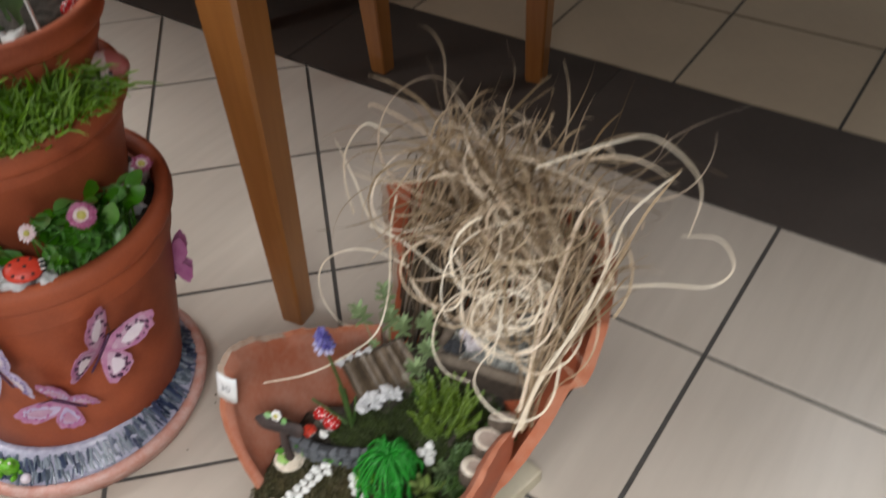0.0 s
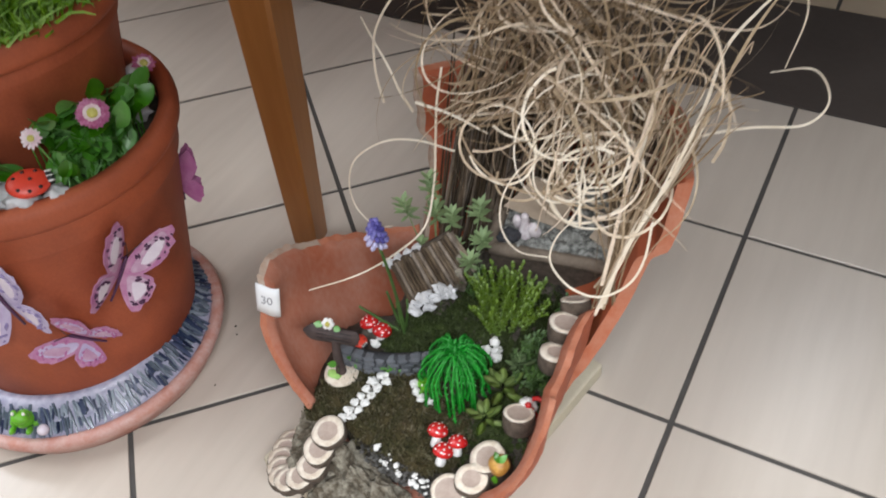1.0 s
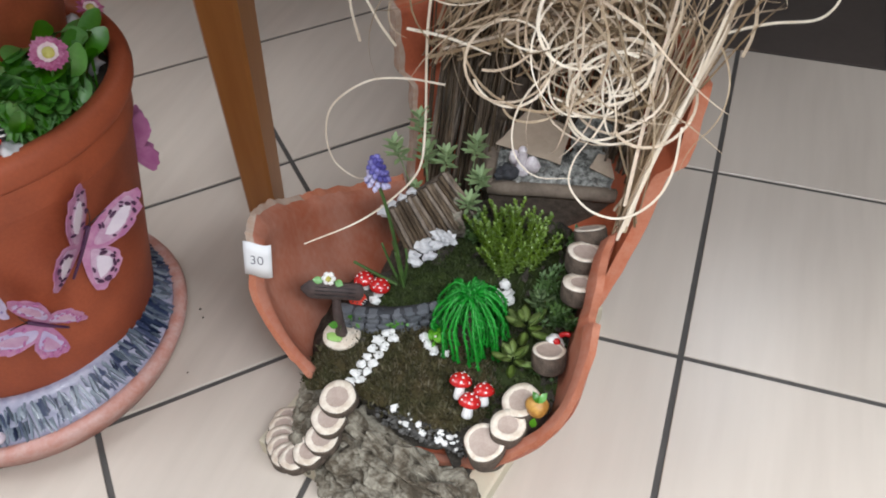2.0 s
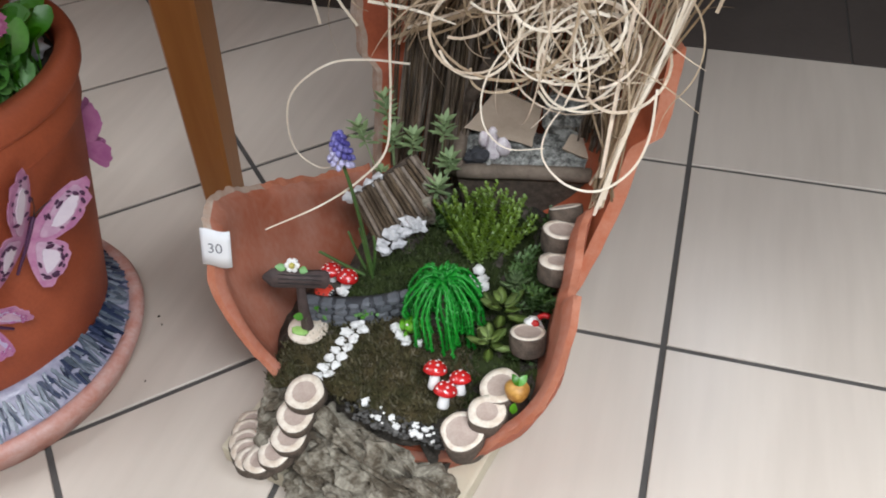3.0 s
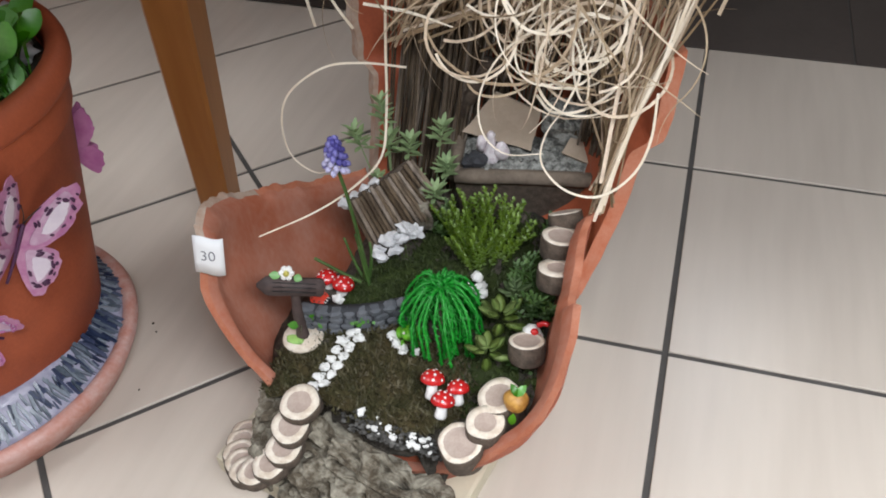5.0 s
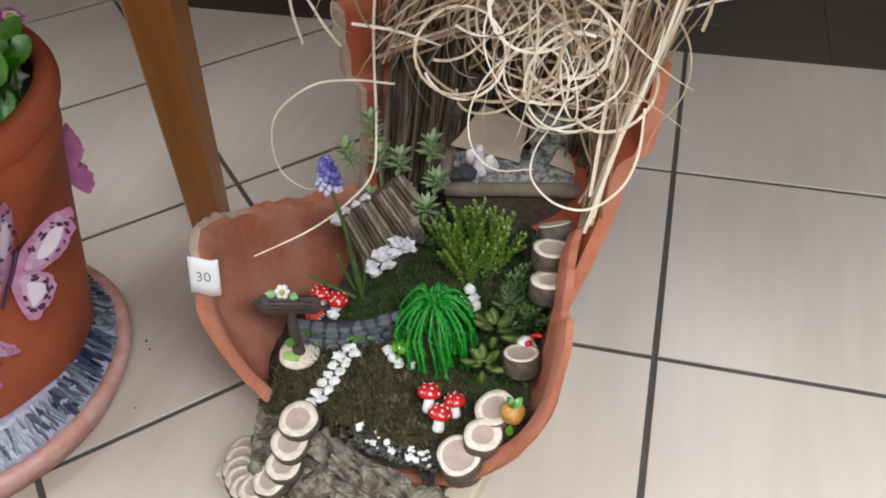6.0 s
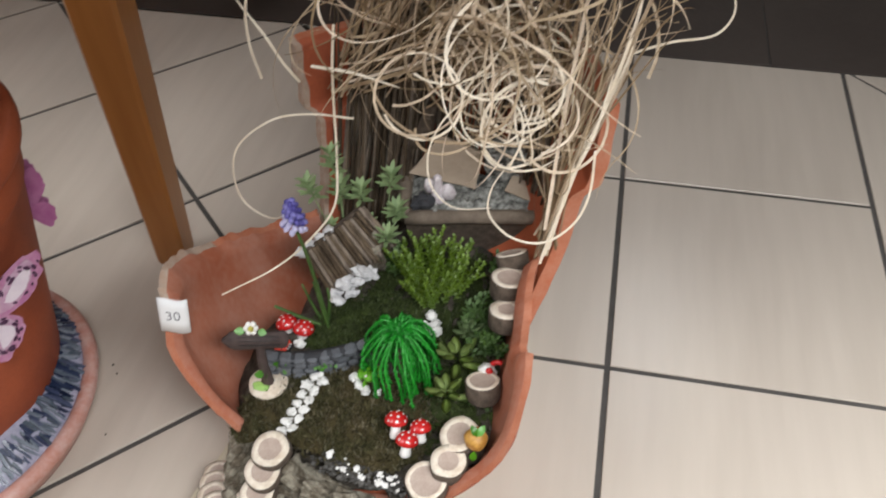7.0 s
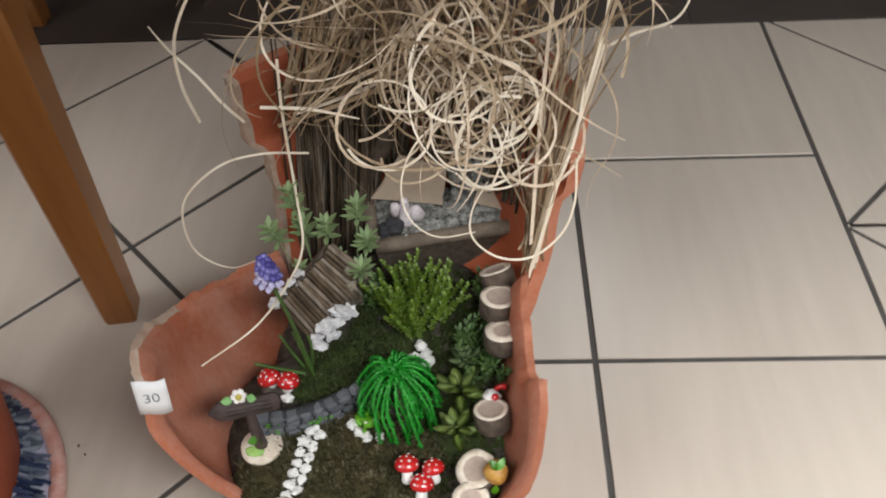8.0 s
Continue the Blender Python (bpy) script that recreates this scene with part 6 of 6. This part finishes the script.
daisy_leaves(-26, 8, 120, 3, "leafy green daisy plant in the large pot")
daisy_leaves(6, 27, 52, 4, "leafy green daisy plant near the pot rim")
daisy_leaves(-58, -22, 66, 5, "leafy green daisy plant at the front of the large pot")

ladybird(pose(LADY.x, LADY.y, LADY.z, 30, 8, 62), 0.0185, "large red ladybird figurine on white stones")
for k, (x, y, z, r) in enumerate([(-0.548, -0.530, 0.298, 0.016), (-0.574, -0.546, 0.294, 0.015), (-0.530, -0.530, 0.300, 0.014), (-0.566, -0.530, 0.300, 0.015), (-0.515, -0.508, 0.294, 0.014),
                                  (-0.553, -0.371, 0.300, 0.018), (-0.572, -0.347, 0.298, 0.016), (-0.537, -0.386, 0.294, 0.013)]):
    pebble(x, y, r, 200 + k, "white and grey stone lying in the large pot", "stones in the large pot", z, 3, M_SHELL, 0.8)

# grass in the middle pot
bm = bmesh.new()
random.seed(9)
for k in range(3200):
    deg = random.uniform(-95, 40)
    a = radians(deg)
    r = 0.078 + 0.046 * random.random() ** 0.8
    clump = noise.noise((math.cos(a) * r * 55, math.sin(a) * r * 55, 0))
    p = Vector((r * math.cos(a), r * math.sin(a), -0.016 + 0.038 * min(1, (0.128 - r) / 0.04) + 0.006 * clump))
    l = random.uniform(0.020, 0.046) * (1 + 0.6 * clump) * (1 - 0.72 * max(0, min(1, (deg - 4) / 16)))
    tip = p + Vector((math.cos(a) * 0.010 + random.gauss(0, .012) + 0.008 * clump, math.sin(a) * 0.010 + random.gauss(0, .012), l * random.uniform(0.55, 1.1)))
    ribbon(bm, spline([p, p.lerp(tip, 0.55) + Vector((random.gauss(0, .004), random.gauss(0, .004), 0.005)), tip], 4), random.uniform(0.0018, 0.0034), (random.uniform(-1, 1), random.uniform(-1, 1), 0.2), 0.2)
solo("grass", bm, M_GRASS, pose(*R2), "fresh bright green grass growing in the middle pot", "grass", kind="stuff")
toadstool((-0.558, -0.457, 0.430), 0.0165, 10, 20, 8, 1.2, "red toadstool with white spots in the middle pot", "toadstools of the stacked pots")
toadstool((-0.570, -0.484, 0.422), 0.0150, 10, 90, 9, 1.0, "red toadstool with white spots in the middle pot", "toadstools of the stacked pots")
orn = thing("bird_ornament", pose(-0.554, -0.361, 0.419, -12, 10, 20) @ Matrix.Scale(1.25, 4), "pink, white and grey bird ornament at the rim", "bird ornament")
bm = bmesh.new()
blob(bm, (0, 0, 0.019), (0.015, 0.013, 0.019), 0.08, 1.5, 3, 3)
part("body", bm, M_PETAL_P, orn)
bm = bmesh.new()
blob(bm, (0.005, 0.005, 0.027), (0.0150, 0.0125, 0.0120), 0.10, 1.5, 3, 4)
part("cap", bm, M_ROSE, orn, "pink upper side")
bm = bmesh.new()
blob(bm, (0.004, -0.006, 0.012), (0.0125, 0.0105, 0.0095), 0.10, 1.5, 3, 5)
part("breast", bm, M_STONE_G, orn, "grey breast")
bm = bmesh.new()
tube(bm, [(0.004, -0.012, 0.026), (0.010, -0.019, 0.024)], 0.0022, 0.0006, 7)
part("beak", bm, M_BLACK, orn, "dark beak")
bm = bmesh.new()
blob(bm, (0.0125, -0.0075, 0.0265), (0.0017, 0.0017, 0.0017), 0, 1, 2, 1)
part("eye", bm, M_BLACK, orn, "black eye")

# top pot
broad = thing("leafy_plant", pose(-0.585, -0.398, 0.500), "broad smooth green leaves in the top pot", "plant")
for b, tip, w in (((0.012, -0.002, 0.0), (-0.008, 0.012, 0.066), 0.032), ((0.0, 0.006, 0.0), (-0.036, 0.004, 0.062), 0.030), ((-0.004, -0.008, 0.0), (-0.030, -0.034, 0.050), 0.026), ((-0.01, 0.0, 0.0), (-0.060, 0.020, 0.070), 0.028)):
    bm = bmesh.new()
    spoon(bm, b, tip, w, (0.6, -0.5, 0.5), 0.1, 0.2)
    part("leaf", bm, M_LEAF_C, broad)
toadstool((-0.562, -0.354, 0.500), 0.010, 5, 0, 14, 1.0, "tiny red toadstool in the top pot", "toadstools of the stacked pots")
toadstool((-0.575, -0.338, 0.500), 0.010, 5, 0, 15, 1.0, "tiny red toadstool in the top pot", "toadstools of the stacked pots")
pebble(-0.566, -0.415, 0.013, 230, "white stone lying in the top pot", "stones in the top pot", 0.499, 3)
pebble(-0.585, -0.428, 0.012, 231, "grey stone lying in the top pot", "stones in the top pot", 0.499, 3, M_SHELL)
bm = bmesh.new()
tube(bm, spline([(-0.546, -0.400, 0.500), (-0.565, -0.392, 0.535), (-0.585, -0.385, 0.575)], 8), 0.0018, 0.0018, 6)
solo("white_stick", bm, M_WHITE_PAINT, Matrix(), "thin white stick leaning in the top pot", "stick")

frog(pose(-0.588, -0.617, 0.0440, -22, 8, 30), 0.0185, "bright green frog figurine sitting on the mosaic saucer")
bm = bmesh.new()
blob(bm, (0, 0, 0.006), (0.006, 0.006, 0.006), 0, 1, 3, 1)
solo("bead", bm, M_WING_W, pose(-0.566, -0.613, 0.0410), "small pearly bead on the mosaic saucer", "bead")
pebble(-0.630, -0.627, 0.013, 240, "white stone on the mosaic saucer", "stones on the saucer", 0.040, 3, M_SHELL)

# crumbs of soil on the floor
random.seed(15)
for k, (x, y) in enumerate([(-0.502, -0.391), (-0.493, -0.400), (-0.470, -0.470)]):
    pebble(x, y, random.uniform(0.0009, 0.0017), 260 + k, "dark crumb of soil lying on the floor", "soil crumbs", -0.0005, 1, M_SOIL)

# ---- floor tiles ----
def clip(poly, nx, ny, c):
    """Keep the part of poly where nx x + ny y <= c."""
    out = []
    for (ax, ay), (bx, by) in zip(poly, poly[1:] + poly[:1]):
        da, db = nx * ax + ny * ay - c, nx * bx + ny * by - c
        if da <= 0:
            out.append((ax, ay))
        if da * db < 0:
            k = da / (da - db)
            out.append((ax + (bx - ax) * k, ay + (by - ay) * k))
    return out


def inset(poly, d):
    c = len(poly)
    res = []
    for i in range(c):
        p, q, r = Vector(poly[i - 1]), Vector(poly[i]), Vector(poly[(i + 1) % c])
        a, b = (q - p).normalized(), (r - q).normalized()
        na, nb = Vector((-a.y, a.x)), Vector((-b.y, b.x))
        k = 1 + na.dot(nb)
        res.append(tuple(q + (na + nb) * (d / max(k, 0.2))))
    return res


def tile(poly, material, gap=0.003):
    area = sum(a[0] * b[1] - a[1] * b[0] for a, b in zip(poly, poly[1:] + poly[:1])) / 2
    if area < 0.0008:
        return
    cx = sum(p[0] for p in poly) / len(poly)
    cy = sum(p[1] for p in poly) / len(poly)
    loops = [(inset(poly, gap), -0.009), (inset(poly, gap), -0.0007), (inset(poly, gap + 0.0007), 0.0)]
    bm = bmesh.new()
    rings = [[bm.verts.new((x - cx, y - cy, z)) for x, y in pl] for pl, z in loops]
    for a, b in zip(rings, rings[1:]):
        for i in range(len(a)):
            j = (i + 1) % len(a)
            bm.faces.new((a[i], a[j], b[j], b[i]))
    bm.faces.new(rings[-1])
    part("floor_tile", bm, material, floor, smooth=False, at=pose(cx, cy, 0))


def rect(x0, y0, x1, y1):
    return [(x0, y0), (x1, y0), (x1, y1), (x0, y1)]


BAND0, BAND1 = 0.293, 0.586
for i in range(-1, 1):
    for j in range(-7, 1):
        tile(rect(0.3 * i, 0.3 * j, 0.3 * (i + 1), min(0.3 * (j + 1), BAND0)), M_TILE)
D = 0.3 * math.sqrt(2)
H2 = D / 2
for side, (vx, vy) in ((-1, (-0.52, -0.1315)), (1, (0.3, -0.121))):
    for i in range(-8, 9):
        for j in range(-8, 9):
            cx, cy = vx + H2 * (i + j), vy + H2 * (i - j) + H2
            poly = [(cx - H2, cy), (cx, cy - H2), (cx + H2, cy), (cx, cy + H2)]
            if abs(cx) > 2.0 or cy < -1.9 or cy > 0.6:
                continue
            poly = clip(poly, 0, 1, BAND0)
            if poly:
                poly = clip(poly, -side, 0, -0.3)
            if len(poly) >= 3:
                tile(poly, M_TILE)
for i in range(-4, 4):
    tile(rect(0.6 * i + 0.2, BAND0, 0.6 * i + 0.8, BAND1), M_TILE_DARK, 0.0012)
for i in range(-7, 6):
    for j in range(4):
        tile(rect(0.3 * i + 0.003, BAND1 + 0.3 * j, 0.3 * i + 0.303, BAND1 + 0.3 * j + 0.3), M_TILE_FAR)
